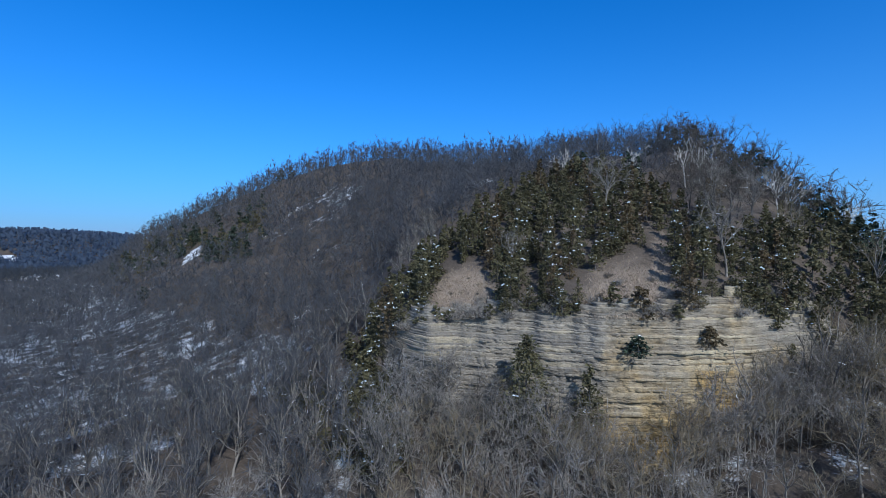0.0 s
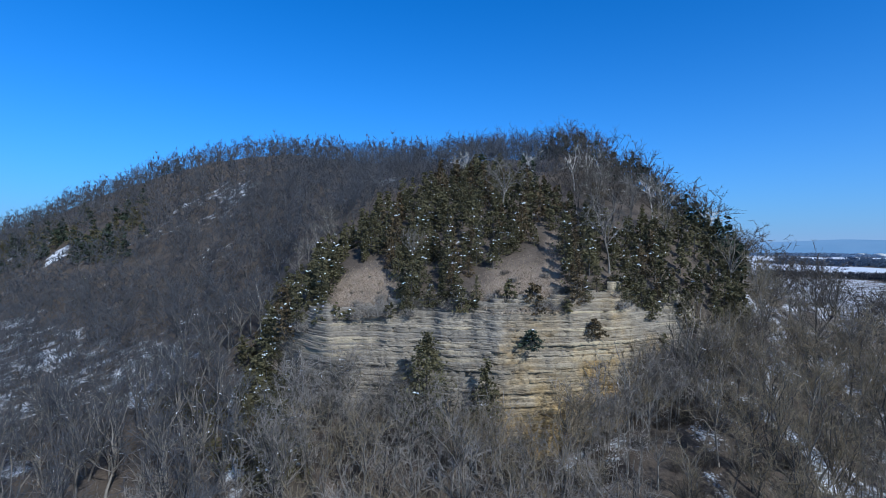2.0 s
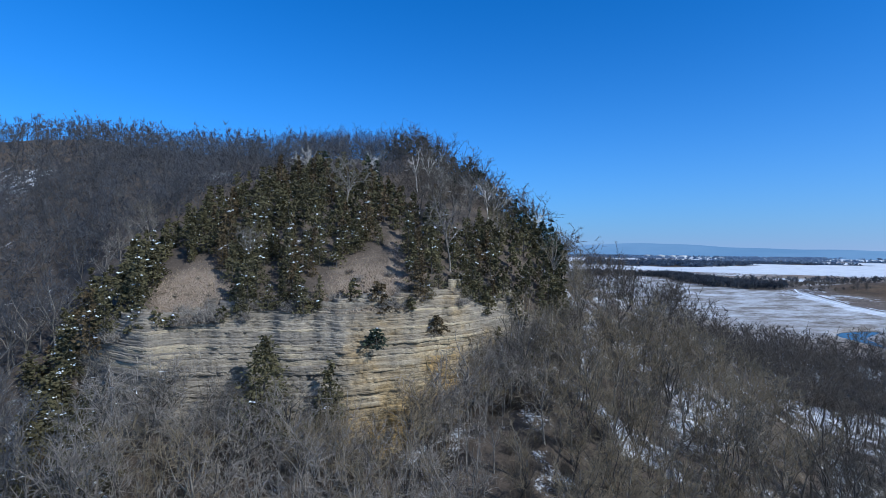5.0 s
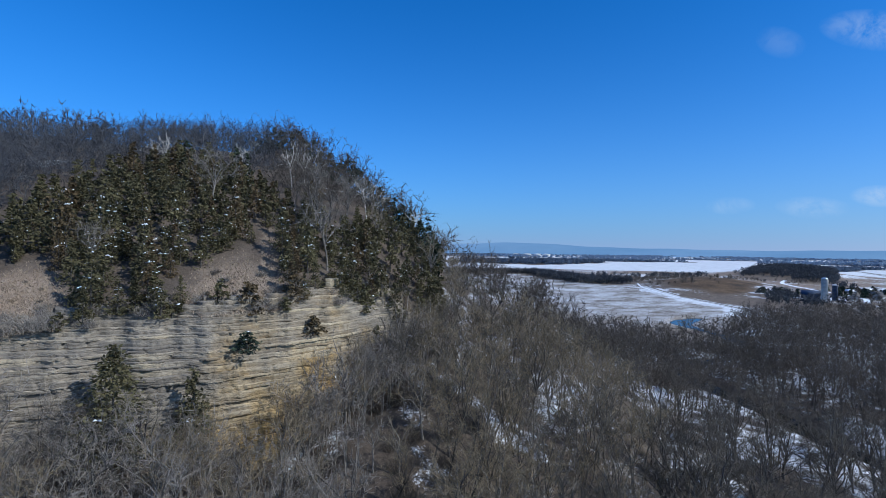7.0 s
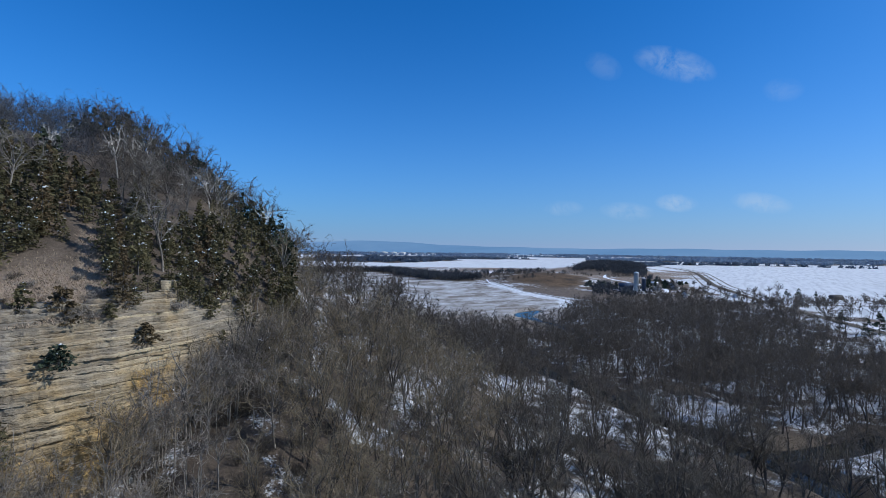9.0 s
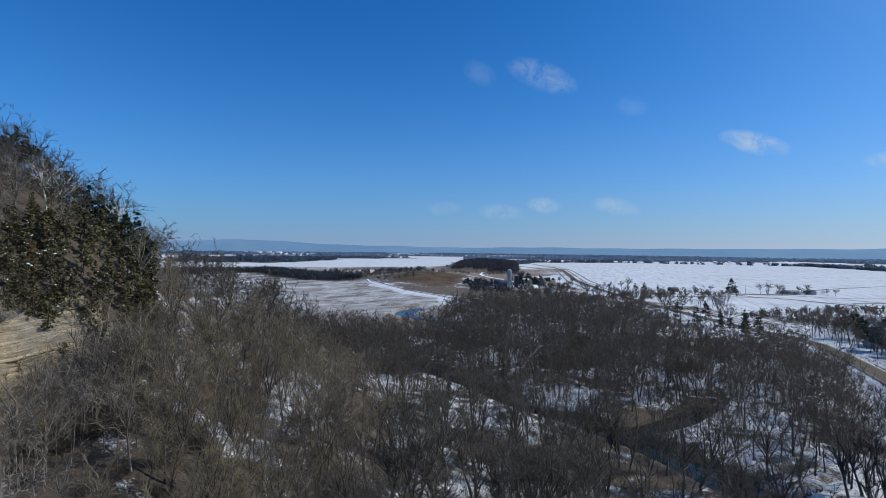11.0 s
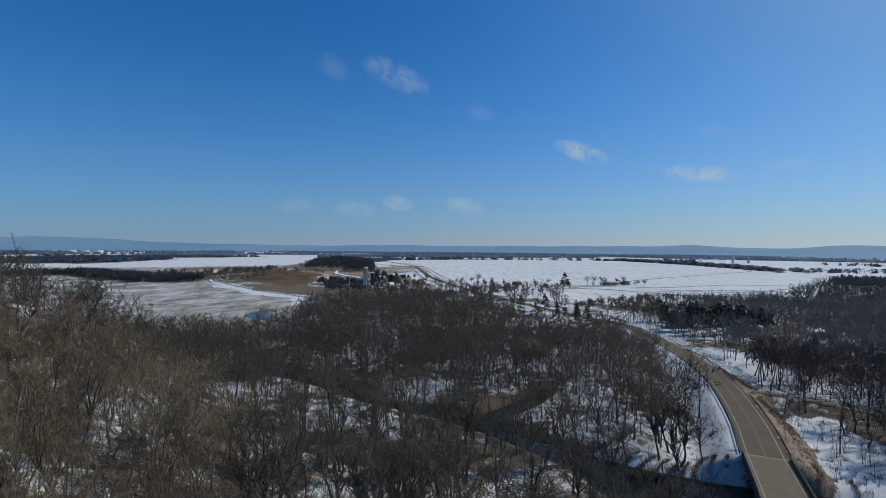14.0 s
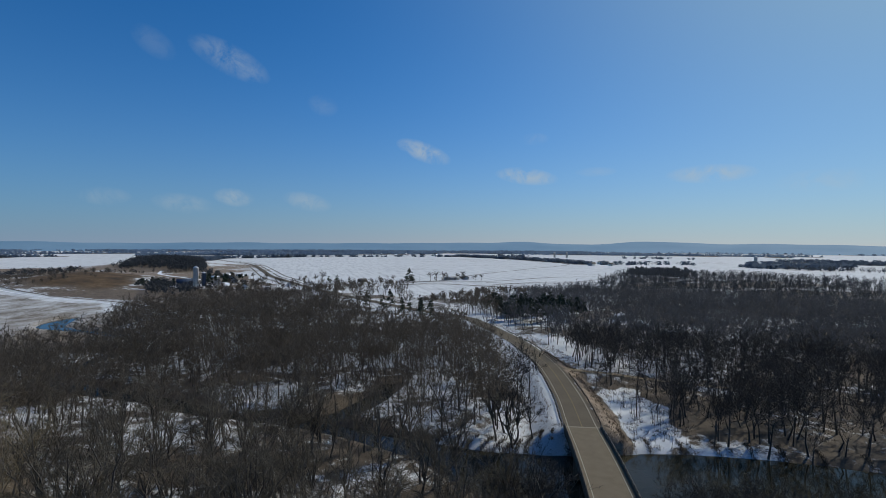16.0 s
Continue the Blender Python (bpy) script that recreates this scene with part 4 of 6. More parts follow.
# ---- trees ----
def bare_tree(rng, height, limbs, branches, twigs, width, sides=4, spread=0.34, trunk_r=None, bole=0.55):
    """Wood of a leafless tree with a domed crown: (trunk and limbs, branches and twigs)."""
    r0 = trunk_r or height * 0.014
    solid = sides >= 4
    top = height * rng.uniform(bole - 0.07, bole + 0.08)
    f = np.linspace(0, 1, 5 if solid else 3)
    lean, bend = rng.normal(size=2) * 0.05 * height, rng.normal(size=2) * 0.015 * height
    trunk = np.stack([lean[0] * f + bend[0] * np.sin(f * 5), lean[1] * f + bend[1] * np.sin(f * 4 + 1), f * top], -1)
    wood = [tube(trunk, r0 * (1.15 - 0.7 * f), 5 if solid else 3)]
    fine, paths = [], []
    for i in range(limbs):
        at = 1.0 if i < 2 else rng.uniform(0.62, 0.98)
        base = np.array([np.interp(at, f, trunk[:, c]) for c in range(3)])
        a = i * 2.4 + rng.uniform(-0.6, 0.6)
        u = math.sqrt(rng.uniform(0.1, 1.0)) if at < 1 else rng.uniform(0.15, 0.6)
        reach = height * spread * u
        tip_z = height * (1.0 - (0.68 - 0.66 * bole) * u * u) * rng.uniform(0.86, 1.03)
        tip = np.array([base[0] + math.cos(a) * reach, base[1] + math.sin(a) * reach, max(tip_z, base[2] + 0.1 * height)])
        g = np.linspace(0, 1, 4)
        p = base + (tip - base) * np.stack([g ** 1.2, g ** 1.2, g ** 0.88], -1) + np.vstack([[0, 0, 0], rng.normal(size=(3, 3)) * 0.025 * height])
        if solid:
            wood.append(tube(p, r0 * (0.66 if i < 2 else 0.48) * (1.05 - 0.85 * g), 3))
        else:
            for s, e, k in zip(p, p[1:], (1.0, 0.8, 0.55)):
                wood.append(slivers([s], [e], width * 1.7 * k, rng))
        paths.append(p)
    forks = []
    for k in range(branches):
        p = paths[k % len(paths)]
        at = rng.uniform(0.25, 1.0) * (len(p) - 1)
        i = min(int(at), len(p) - 2)
        s = p[i] + (p[i + 1] - p[i]) * (at - i)
        out = (p[-1] - p[0]) / (np.linalg.norm(p[-1] - p[0]) + 1e-9)
        d = out * 0.6 + rng.normal(size=3) * 0.7 + [0, 0, 0.28]
        forks.append((s, s + d / np.linalg.norm(d) * height * rng.uniform(0.1, 0.22)))
    f0, f1 = np.array([q[0] for q in forks]), np.array([q[1] for q in forks])
    fine.append(slivers(f0, f1, width * 1.9, rng))
    if solid:
        fine.append(slivers(f0, f1, width * 1.9, rng))     # a second blade, so that a branch shows from every side
    pick = rng.integers(0, len(forks), twigs)
    g = rng.uniform(0.1, 1.0, twigs)[:, None]
    s0, e0 = f0[pick], f1[pick]
    s = s0 + (e0 - s0) * g
    d = (e0 - s0) / np.linalg.norm(e0 - s0, axis=1)[:, None] * 0.6 + rng.normal(size=(twigs, 3)) * 0.62 + [0, 0, 0.25]
    e = s + d / np.linalg.norm(d, axis=1)[:, None] * height * rng.uniform(0.05, 0.13, (twigs, 1))
    fine.append(slivers(s, e, width, rng))
    return join(wood), join(fine)


def limb_snow(rng, crown, branches, n, width):
    """Thin lines of snow lying on some of the branches of a leafless tree."""
    pick = rng.choice(branches, n, replace=False)
    blades = crown[0].reshape(-1, 3, 3)[pick]
    s = (blades[:, 0] + blades[:, 1]) / 2 + [0, 0, 0.07]
    e = s + (blades[:, 2] + [0, 0, 0.07] - s) * rng.uniform(0.2, 0.6, (n, 1))
    side = np.cross(e - s, np.array([0, 0, 1.0]))
    side *= width / 2 / (np.linalg.norm(side, axis=1)[:, None] + 1e-9)
    lift = np.array([0, 0, width * 0.5])
    v = np.stack([s - side, s + side, e, s + lift], 1).reshape(-1, 3)
    b = np.arange(n)[:, None] * 4
    return v, np.concatenate([b + [0, 2, 3], b + [1, 3, 2]])


def conifer(rng, height, width, sprays, leaf, shape=1.0, droop=0.2):
    """Trunk and crown of a cedar or spruce: many small flat sprays, clumped, with gaps and a ragged outline."""
    f = np.linspace(0, 1, 4)
    trunk = tube(np.stack([0 * f, 0 * f, f * height * 0.95], -1), height * 0.017 * (1.1 - f), 5)
    clumps = max(12, sprays // 12)
    h = rng.beta(1.25, 1.5, clumps) * 0.95 + 0.04
    tiers = max(5, int(height * 0.95))
    h = np.clip((np.floor(h * tiers) + 0.5 + rng.normal(size=clumps) * 0.38) / tiers, 0.03, 0.99)     # boughs in loose tiers
    a = rng.uniform(0, 6.283, clumps)
    edge = width / 2 * np.clip((1 - h) ** shape * (0.55 + 1.2 * np.minimum(h * 4, 0.5)), 0.04, 2) * rng.uniform(0.65, 1.2, clumps)
    k = rng.integers(0, clumps, sprays)
    q = rng.uniform(0.35, 1.08, sprays)
    c = np.stack([np.cos(a[k]) * edge[k] * q, np.sin(a[k]) * edge[k] * q, h[k] * height - droop * edge[k] * (q - 0.4)], -1)
    c += rng.normal(size=(sprays, 3)) * np.array([0.06, 0.06, 0.04]) * height * (0.35 + 0.65 * (1 - h[k]))[:, None]
    c[:, 2] = np.clip(c[:, 2], 0.03 * height, height)
    out = np.stack([np.cos(a[k]), np.sin(a[k]), np.full(sprays, 0.05)], -1) + rng.normal(size=(sprays, 3)) * [0.5, 0.5, 0.5]
    out /= np.linalg.norm(out, axis=1)[:, None]
    side = np.cross(out, rng.normal(size=(sprays, 3)))
    side /= np.linalg.norm(side, axis=1)[:, None]
    size = leaf * rng.uniform(0.6, 1.4, (sprays, 1))
    v = np.stack([c - out * size * 0.6, c + side * size * 0.45, c + out * size * 0.9, c - side * size * 0.45], 1).reshape(-1, 3)
    b = np.arange(sprays)[:, None] * 4
    t = np.concatenate([b + [0, 1, 2], b + [0, 2, 3]])
    return trunk, (v, t), c


def snow_bits(rng, centres, count, size):
    """Small clots of snow caught on sprays."""
    seeds = centres[rng.integers(0, len(centres), max(2, count // 4))]
    c = seeds[rng.integers(0, len(seeds), count)] + rng.normal(size=(count, 3)) * [0.26, 0.26, 0.08] + [0, 0, 0.14]
    pieces = []
    for p in c:
        s = size * rng.uniform(0.5, 1.5)
        ring = [(p[0] + s * math.cos(k * 1.26) * rng.uniform(0.5, 1.2), p[1] + s * math.sin(k * 1.26) * rng.uniform(0.5, 1.2), p[2] - 0.1 * s) for k in range(5)]
        v = np.array(ring + [(p[0], p[1], p[2] + 0.45 * s), (p[0], p[1], p[2] - 0.3 * s)])
        t = [(k, (k + 1) % 5, 5) for k in range(5)] + [((k + 1) % 5, k, 6) for k in range(5)]
        pieces.append((v, np.array(t)))
    return join(pieces)


def planted(x, y, sink=0.3):
    return float(land(np.array([x]), np.array([y]))[0]) - sink


def thing_tree(name, label, category, group, parts):
    """A tree as one thing with its parts; parts: name, mesh, label."""
    tree = tagged(new(name), label, category, group)
    for n, me, lab in parts:
        ob = part(n, me, tree, lab)
        if n == "snow":
            tagged(ob, kind="stuff")
    return tree


def scatter(spots, protos, rng, lo, hi, name, label, mats, category):
    """Joins many trees of a few forms into one piece of woodland per material."""
    spots = np.asarray(spots)
    if not len(spots):
        return
    which = rng.integers(0, len(protos), len(spots))
    buckets = [[] for _ in mats]
    for i, proto in enumerate(protos):
        s = spots[which == i]
        if not len(s):
            continue
        a, k = rng.uniform(0, 6.283, len(s)), rng.uniform(lo, hi, len(s))
        wide = k * rng.uniform(0.85, 1.15, len(s))
        c, sn = np.cos(a) * wide, np.sin(a) * wide
        for b, (v, t) in enumerate(proto):
            x = v[None, :, 0] * c[:, None] - v[None, :, 1] * sn[:, None] + s[:, 0:1]
            y = v[None, :, 0] * sn[:, None] + v[None, :, 1] * c[:, None] + s[:, 1:2]
            z = v[None, :, 2] * k[:, None] + s[:, 2:3]
            tt = t[None] + (np.arange(len(s)) * len(v))[:, None, None]
            buckets[b].append((np.stack([x, y, z], -1).reshape(-1, 3), tt.reshape(-1, 3)))
    root = tagged(new(name), label, category, kind="stuff")
    for mat, bucket, n in zip(mats, buckets, ("trunks", "crowns", "snow_bits")):
        if bucket:
            tagged(part(n, raw_mesh(n, *join(bucket), mat), root), kind="stuff")


def jitter_grid(rng, r0, r1, az0, az1, cell):
    """Uneven, evenly dense spots in a ring sector."""
    lim = r1
    g = np.arange(-lim, lim, cell)
    X, Y = np.meshgrid(g, g)
    X, Y = X.ravel() + rng.uniform(-0.5, 0.5, X.size) * cell, Y.ravel() + rng.uniform(-0.5, 0.5, X.size) * cell
    r, az = np.hypot(X, Y), np.degrees(np.arctan2(X, Y))
    m = (r > r0) & (r < r1) & (az > az0) & (az < az1)
    return X[m], Y[m], r[m], az[m]


def cedar_zone(az, r):
    """1 where cedars clothe the bluff above the cliff."""
    brow, shoulder, crest = line_at(2, az)[0], line_at(3, az)[0], line_at(4, az)[0]
    upper = shoulder + np.interp(az, [-8, 0, 10, 20, 25, 30, 34, 37, 42], [6, 10, 20, 10, -4, -6, 0, 14, 22])
    z = (az > -8.2) & (az < 42) & (r > brow + 1.2) & (r < upper)
    nose = (az > -10.5) & (az < -5.5) & (r > 96) & (r < 136)
    return z | nose


def wood_zone(x, y, r, az):
    """1 where leafless wood grows."""
    hilly = (az > -62) & (az < 78)
    zb, zt = line_at(1, np.clip(az, -60, 120))[0], line_at(2, np.clip(az, -60, 120))[0]
    on_cliff = (az > -7.6) & (az < 38) & (r > zb - 3.0) & (r < zt + 8)
    edge = np.interp(az, [40, 48, 55, 62, 66, 71, 72.5, 77, 84, 92, 97, 103, 107], [430, 370, 320, 315, 322, 345, 440, 475, 475, 440, 335, 320, 330])
    plain_wood = (az >= 40) & (az < 108) & (r < edge)
    near_bank = (az >= 104) & (az < 160) & (r > 9) & (r < 108) & ((lump(x, y, 12, 63) > 0.25) | (r < 62))
    right = (az >= 100) & (r < np.interp(az, [100, 108, 112, 118, 122, 124, 126, 129.5, 131.5, 134, 140, 143, 150, 165], [200, 440, 480, 540, 700, 930, 1120, 1130, 990, 1000, 985, 930, 860, 700])) & (r > 128)
    left = hilly & (az < 40) & (r < np.interp(az, [-62, -45, -36, -31, -29, -23, -17, -11, -5, 4, 13, 20, 25, 30, 34, 40], [1700, 1700, 1650, 1500, 510, 475, 435, 410, 384, 354, 314, 275, 256, 236, 220, 205])) & (near_line(x, y, [(-747, 875), (-790, 900)])[0] > 15)
    rows = (az > 84) & (az < 101) & (r > 430) & (r < 640) & (lump(x, y, 28, 33) > 0.05)
    ok = (plain_wood | near_bank | right | left | rows) & ~on_cliff
    rd = near_line(x, y, ROAD_C)[0]
    wd, ww = water_line(x, y)
    verge = np.where(x < 320, np.where(az < 120, np.interp(r, [128, 150, 190, 230, 330], [11.0, 9.5, 11.5, 17.0, 20.0]), 12.5), 13.0)
    ok &= (rd > verge) & (wd > ww / 2 + np.where((r < 128) & (az > 104), 6.0, 1.2)) & (near_line(x, y, SIDE_C)[0] > 6)
    ok &= near_line(x, y, [(122, -84), (136, -92), (150, -97), (163, -99)])[0] > 13 + 5 * lump(x, y, 7, 67)
    ok &= near_line(x, y, FOOT)[0] + 3.0 * lump(x, y, 7, 79) > 2.5
    ok &= (grass_cover(az, r, 0) < 0.25) & (np.hypot((az + 26.2) * 6, (r - 328) * 0.25) > 6)
    return ok


def stand(x, y, az, r):
    """How thickly the wood stands: glades on the river flat, thinner on the snowy banks."""
    low = (az > 62) & (r < 330)
    return np.clip(np.where(low, np.where(r < 200, 0.85, 1.0) + 0.4 * lump(x, y, 17, 31), 0.98 + 0.1 * lump(x, y, 25, 32) - 0.25 * ((az < 36) & (r < 150)) - 0.4 * ((az > 30) & (az < 41) & (r < 116)) - 0.35 * ((az > -32.5) & (az < -19.5) & (np.abs(r - np.interp(az, [-32, -28.3, -23.9, -20], [395, 355, 300, 282])) < 42)))* np.where((az > 111) & (az < 126) & (r > 290) & (r < 470), 0.6, 1.0) + 0.25 * ((az > 121) & (r < 200)) + 0.45 * lump(x, y, 24, 68) * ((az > 112) & (r < 420)), 0.12, 1.0)


rng = np.random.default_rng(21)
BARE_NEAR = [bare_tree(rng, 14.5, 9, 80, 430, 0.052, 4, rng.uniform(0.32, 0.42), 0.2, 0.4) for _ in range(7)]
NEAR_FORMS = [(w, c, limb_snow(rng, c, 80, 5, 0.08)) for w, c in BARE_NEAR]
PLAIN_FORMS = [bare_tree(rng, 17, 10, 90, 560, 0.062, 4, rng.uniform(0.32, 0.42), 0.29, 0.4) for _ in range(7)]
MID_FORMS = [bare_tree(rng, 13.5, 7, 50, 270, 0.09, 3, rng.uniform(0.36, 0.46), 0.16, 0.32) for _ in range(6)]
MID_PLAIN_FORMS = [bare_tree(rng, 17, 8, 60, 350, 0.095, 3, rng.uniform(0.36, 0.46), 0.26, 0.38) for _ in range(6)]
FAR_FORMS = [bare_tree(rng, 13.5, 5, 26, 96, 0.19, 3, rng.uniform(0.4, 0.5), 0.16, 0.32) for _ in range(6)]
LIGHT_FORMS = [bare_tree(rng, 14, 4, 16, 52, 0.3, 3, rng.uniform(0.42, 0.52), 0.2, 0.3) for _ in range(6)]
FAR_PLAIN_FORMS = [bare_tree(rng, 16, 5, 28, 108, 0.18, 3, rng.uniform(0.4, 0.5), 0.22, 0.34) for _ in range(6)]


def clump(rng, n, size, wide, tall):
    """The crown of a far-off tree, ragged facets down to the ground, and its stem."""
    u = rng.normal(size=(n, 3))
    c = u / np.linalg.norm(u, axis=1)[:, None] * rng.uniform(0.35, 1.0, (n, 1)) * [wide, wide, tall * 0.45] + [0, 0, tall * 0.52]
    v = (c[:, None] + rng.normal(size=(n, 3, 3)) * [size, size, size * 1.3]).reshape(-1, 3)
    v[:, 2] = np.clip(v[:, 2], 0.2, tall * 1.1)
    return slivers([(0, 0, 0)], [(0, 0, tall * 0.8)], 0.7, rng), (v, np.arange(3 * n).reshape(-1, 3))


BLOB_FORMS = [clump(rng, 26, 0.95, 4.6, 12.0) for _ in range(6)]
HAZE_FORMS = [clump(rng, 9, 4.2, 10.0, 11.0) for _ in range(6)]
DEEP_FORMS = [clump(rng, 10, 2.2, 6.5, 12.0) for _ in range(6)]


def wood(r0, r1, cell, hill_forms, plain_forms, name, label, lo, hi, thin=0.97):
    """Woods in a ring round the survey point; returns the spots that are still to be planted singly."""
    x, y, r, az = jitter_grid(rng, r0, r1, -46, 149.5, cell)
    flat = (az > 50) & (land(x, y) < 7)
    keep = wood_zone(x, y, r, az) & (rng.random(len(x)) < stand(x, y, az, r) * np.where(flat & (r < 540), np.where(az > 108, np.where(r < 260, 0.85, 1.0), np.where(r < 200, 0.56, 1.0)), 1.0)) & ~(cedar_zone(az, r) & (rng.random(len(x)) < np.where((az > 22) & (r > 134), 0.86, 0.97))) & (rng.random(len(x)) < thin)
    x, y, r, az = x[keep], y[keep], r[keep], az[keep]
    z = land(x, y)
    spots = np.stack([x, y, z - 0.3], -1)
    low = (z < 7) & (az > 40)
    west = ~low & (az < (-8 if r1 < 200 else 24))
    middle = ~low & ~west & (az < (32 if r1 < 200 else -90))
    right_bank = low & (az > 111)
    low = low & ~right_bank
    # the nearer right bank gets twigs already darkened for backlight
    for sel, forms, crown in ((right_bank, plain_forms, BACKLIT_TWIG if r1 < 280 else TWIG_GREY), (west, hill_forms, TWIG_GREY), (middle, hill_forms, BRANCH), (~low & ~right_bank & ~west & ~middle, hill_forms, BROWN_BRANCH if r1 < 200 else TWIG), (low, plain_forms, NEAR_TWIG if r1 < 200 else TWIG)):
        # far stands take the twig colours that hold distance haze
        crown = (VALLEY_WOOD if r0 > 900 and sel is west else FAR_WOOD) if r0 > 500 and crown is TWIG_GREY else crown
        s, rr = spots[sel], r[sel]
        if forms is NEAR_FORMS or forms is PLAIN_FORMS:
            order = np.argsort(rr)
            mixed = {BRANCH: (BRANCH, BROWN_BRANCH, BRANCH), BROWN_BRANCH: (BROWN_BRANCH, NEAR_TWIG, BROWN_BRANCH), TWIG_GREY: (TWIG_GREY, BRANCH, TWIG_GREY)}.get(crown, (crown,))
            meshes = [(raw_mesh("trunk", *w, BARK if forms is NEAR_FORMS and i % 3 else DARK_BARK), raw_mesh("crown", *c, mixed[i % len(mixed)])) for i, (w, c, *_) in enumerate(forms)]
            for p in s[order[:70]]:
                w, c = meshes[rng.integers(0, len(meshes))]
                lab = "leafless grey-brown hardwood tree on a littered slope" if forms is NEAR_FORMS else "tall leafless hardwood tree on the snowy river flat"
                tree = thing_tree("bare_tree", lab, "tree", "bare trees nearest the cliff and river", [("trunk", w, ""), ("crown", c, "fine bare branches and twigs")])
                k = rng.uniform(0.75, 1.2)
                tree.matrix_basis = pose(*p, rng.normal() * 2, rng.normal() * 2, rng.uniform(0, 360)) @ Matrix.Diagonal((k, k, k, 1))
            s = s[order[70:]]
        if forms is NEAR_FORMS and crown in (BRANCH, BROWN_BRANCH):
            dark = rng.random(len(s)) < 0.22
            scatter(s[dark], forms, rng, lo, hi, name, label, (DARK_BARK, NEAR_TWIG, SNOW), "woodland")
            s = s[~dark]
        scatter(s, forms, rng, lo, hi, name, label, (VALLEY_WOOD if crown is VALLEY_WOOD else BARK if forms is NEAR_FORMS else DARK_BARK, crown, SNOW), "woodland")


wood(9, 48, 7.0, MID_FORMS, MID_PLAIN_FORMS, "woodland", "leafless hardwood trees on the flat below the hill", 0.75, 1.15)
wood(48, 150, 4.6, NEAR_FORMS, PLAIN_FORMS, "woodland", "leafless grey-brown hardwood forest with snow between trunks", 0.75, 1.25)
wood(150, 270, 5.7, MID_FORMS, MID_PLAIN_FORMS, "woodland", "leafless grey-brown hardwood forest on hill and plain", 0.75, 1.25)
wood(270, 540, 6.4, FAR_FORMS, FAR_PLAIN_FORMS, "far_woodland", "leafless grey forest farther off", 0.8, 1.25)
wood(540, 1000, 10.4, LIGHT_FORMS, LIGHT_FORMS, "far_woodland", "leafless grey forest far off", 0.8, 1.25)
wood(1000, 1700, 8.5, DEEP_FORMS, DEEP_FORMS, "far_woodland", "leafless grey forest far off", 0.8, 1.25)

# cedars on the bluff
x, y, r, az = jitter_grid(rng, 90, 215, -12, 43, 3.7)
keep = cedar_zone(az, r) & (grass_cover(az, r, 0) < 0.2) & (np.hypot((az - 12.2) * 2.2, (r - 125) * 0.5) > 2.2) & (rng.random(len(x)) < np.where((az > 22) & (r > 134), 0.74, 0.92))
x, y, r, az = x[keep], y[keep], r[keep], az[keep]
order = np.argsort(r)
cedar_forms, rusty_forms = [], []
for k in range(9):
    h = rng.uniform(7.0, 10.5)
    trunk, crown, mids = conifer(rng, h, h * rng.uniform(0.38, 0.58), 720, 0.35, 1.0)
    bits = snow_bits(rng, mids[mids[:, 2] > 0.25 * h], 22, 0.2)
    (rusty_forms if k % 4 == 3 else cedar_forms).append((trunk, crown, bits))
kinds = [[(raw_mesh("trunk", *t, DARK_BARK), raw_mesh("crown", *c, m), raw_mesh("snow", *b, SNOW)) for t, c, b in forms] for forms, m in ((cedar_forms, CEDAR), (rusty_forms, RUST_CEDAR))]
for px, py in zip(x[order[:112]], y[order[:112]]):
    rusty = rng.random() < 0.14
    w, c, b = kinds[rusty][rng.integers(0, len(kinds[rusty]))]
    parts = [("trunk", w, ""), ("crown", c, "")]
    if rng.random() < 0.75:
        parts.append(("snow", b, "clots of snow on the sprays"))
    tree = thing_tree("cedar", ("rusty brown-green" if rusty else "dark olive-green") + " red cedar on the bluff above the cliff", "tree", "cedars on the bluff", parts)
    s = rng.uniform(0.5, 1.25)
    tree.matrix_basis = pose(px, py, planted(px, py), 0, 0, rng.uniform(0, 360)) @ Matrix.Diagonal((s, s, s * rng.uniform(0.85, 1.3), 1))
cedar_forms, rusty_forms = [], []
for k in range(9):
    h = rng.uniform(7.0, 10.5)
    trunk, crown, mids = conifer(rng, h, h * rng.uniform(0.38, 0.58), 370, 0.48, 1.0)
    (rusty_forms if k % 4 == 3 else cedar_forms).append((trunk, crown, snow_bits(rng, mids[mids[:, 2] > 0.3 * h], 6, 0.18)))
rest = np.stack([x, y, land(x, y) - 0.3], -1)[order[112:]]
red = rng.random(len(rest)) < 0.14
scatter(rest[~red], cedar_forms, rng, 0.65, 1.15, "cedar_wood", "dark olive-green cedars higher on the bluff with clots of snow", (DARK_BARK, CEDAR, SNOW), "woodland")
scatter(rest[red], rusty_forms, rng, 0.65, 1.15, "cedar_wood", "rusty brown cedars higher on the bluff with clots of snow", (DARK_BARK, RUST_CEDAR, SNOW), "woodland")

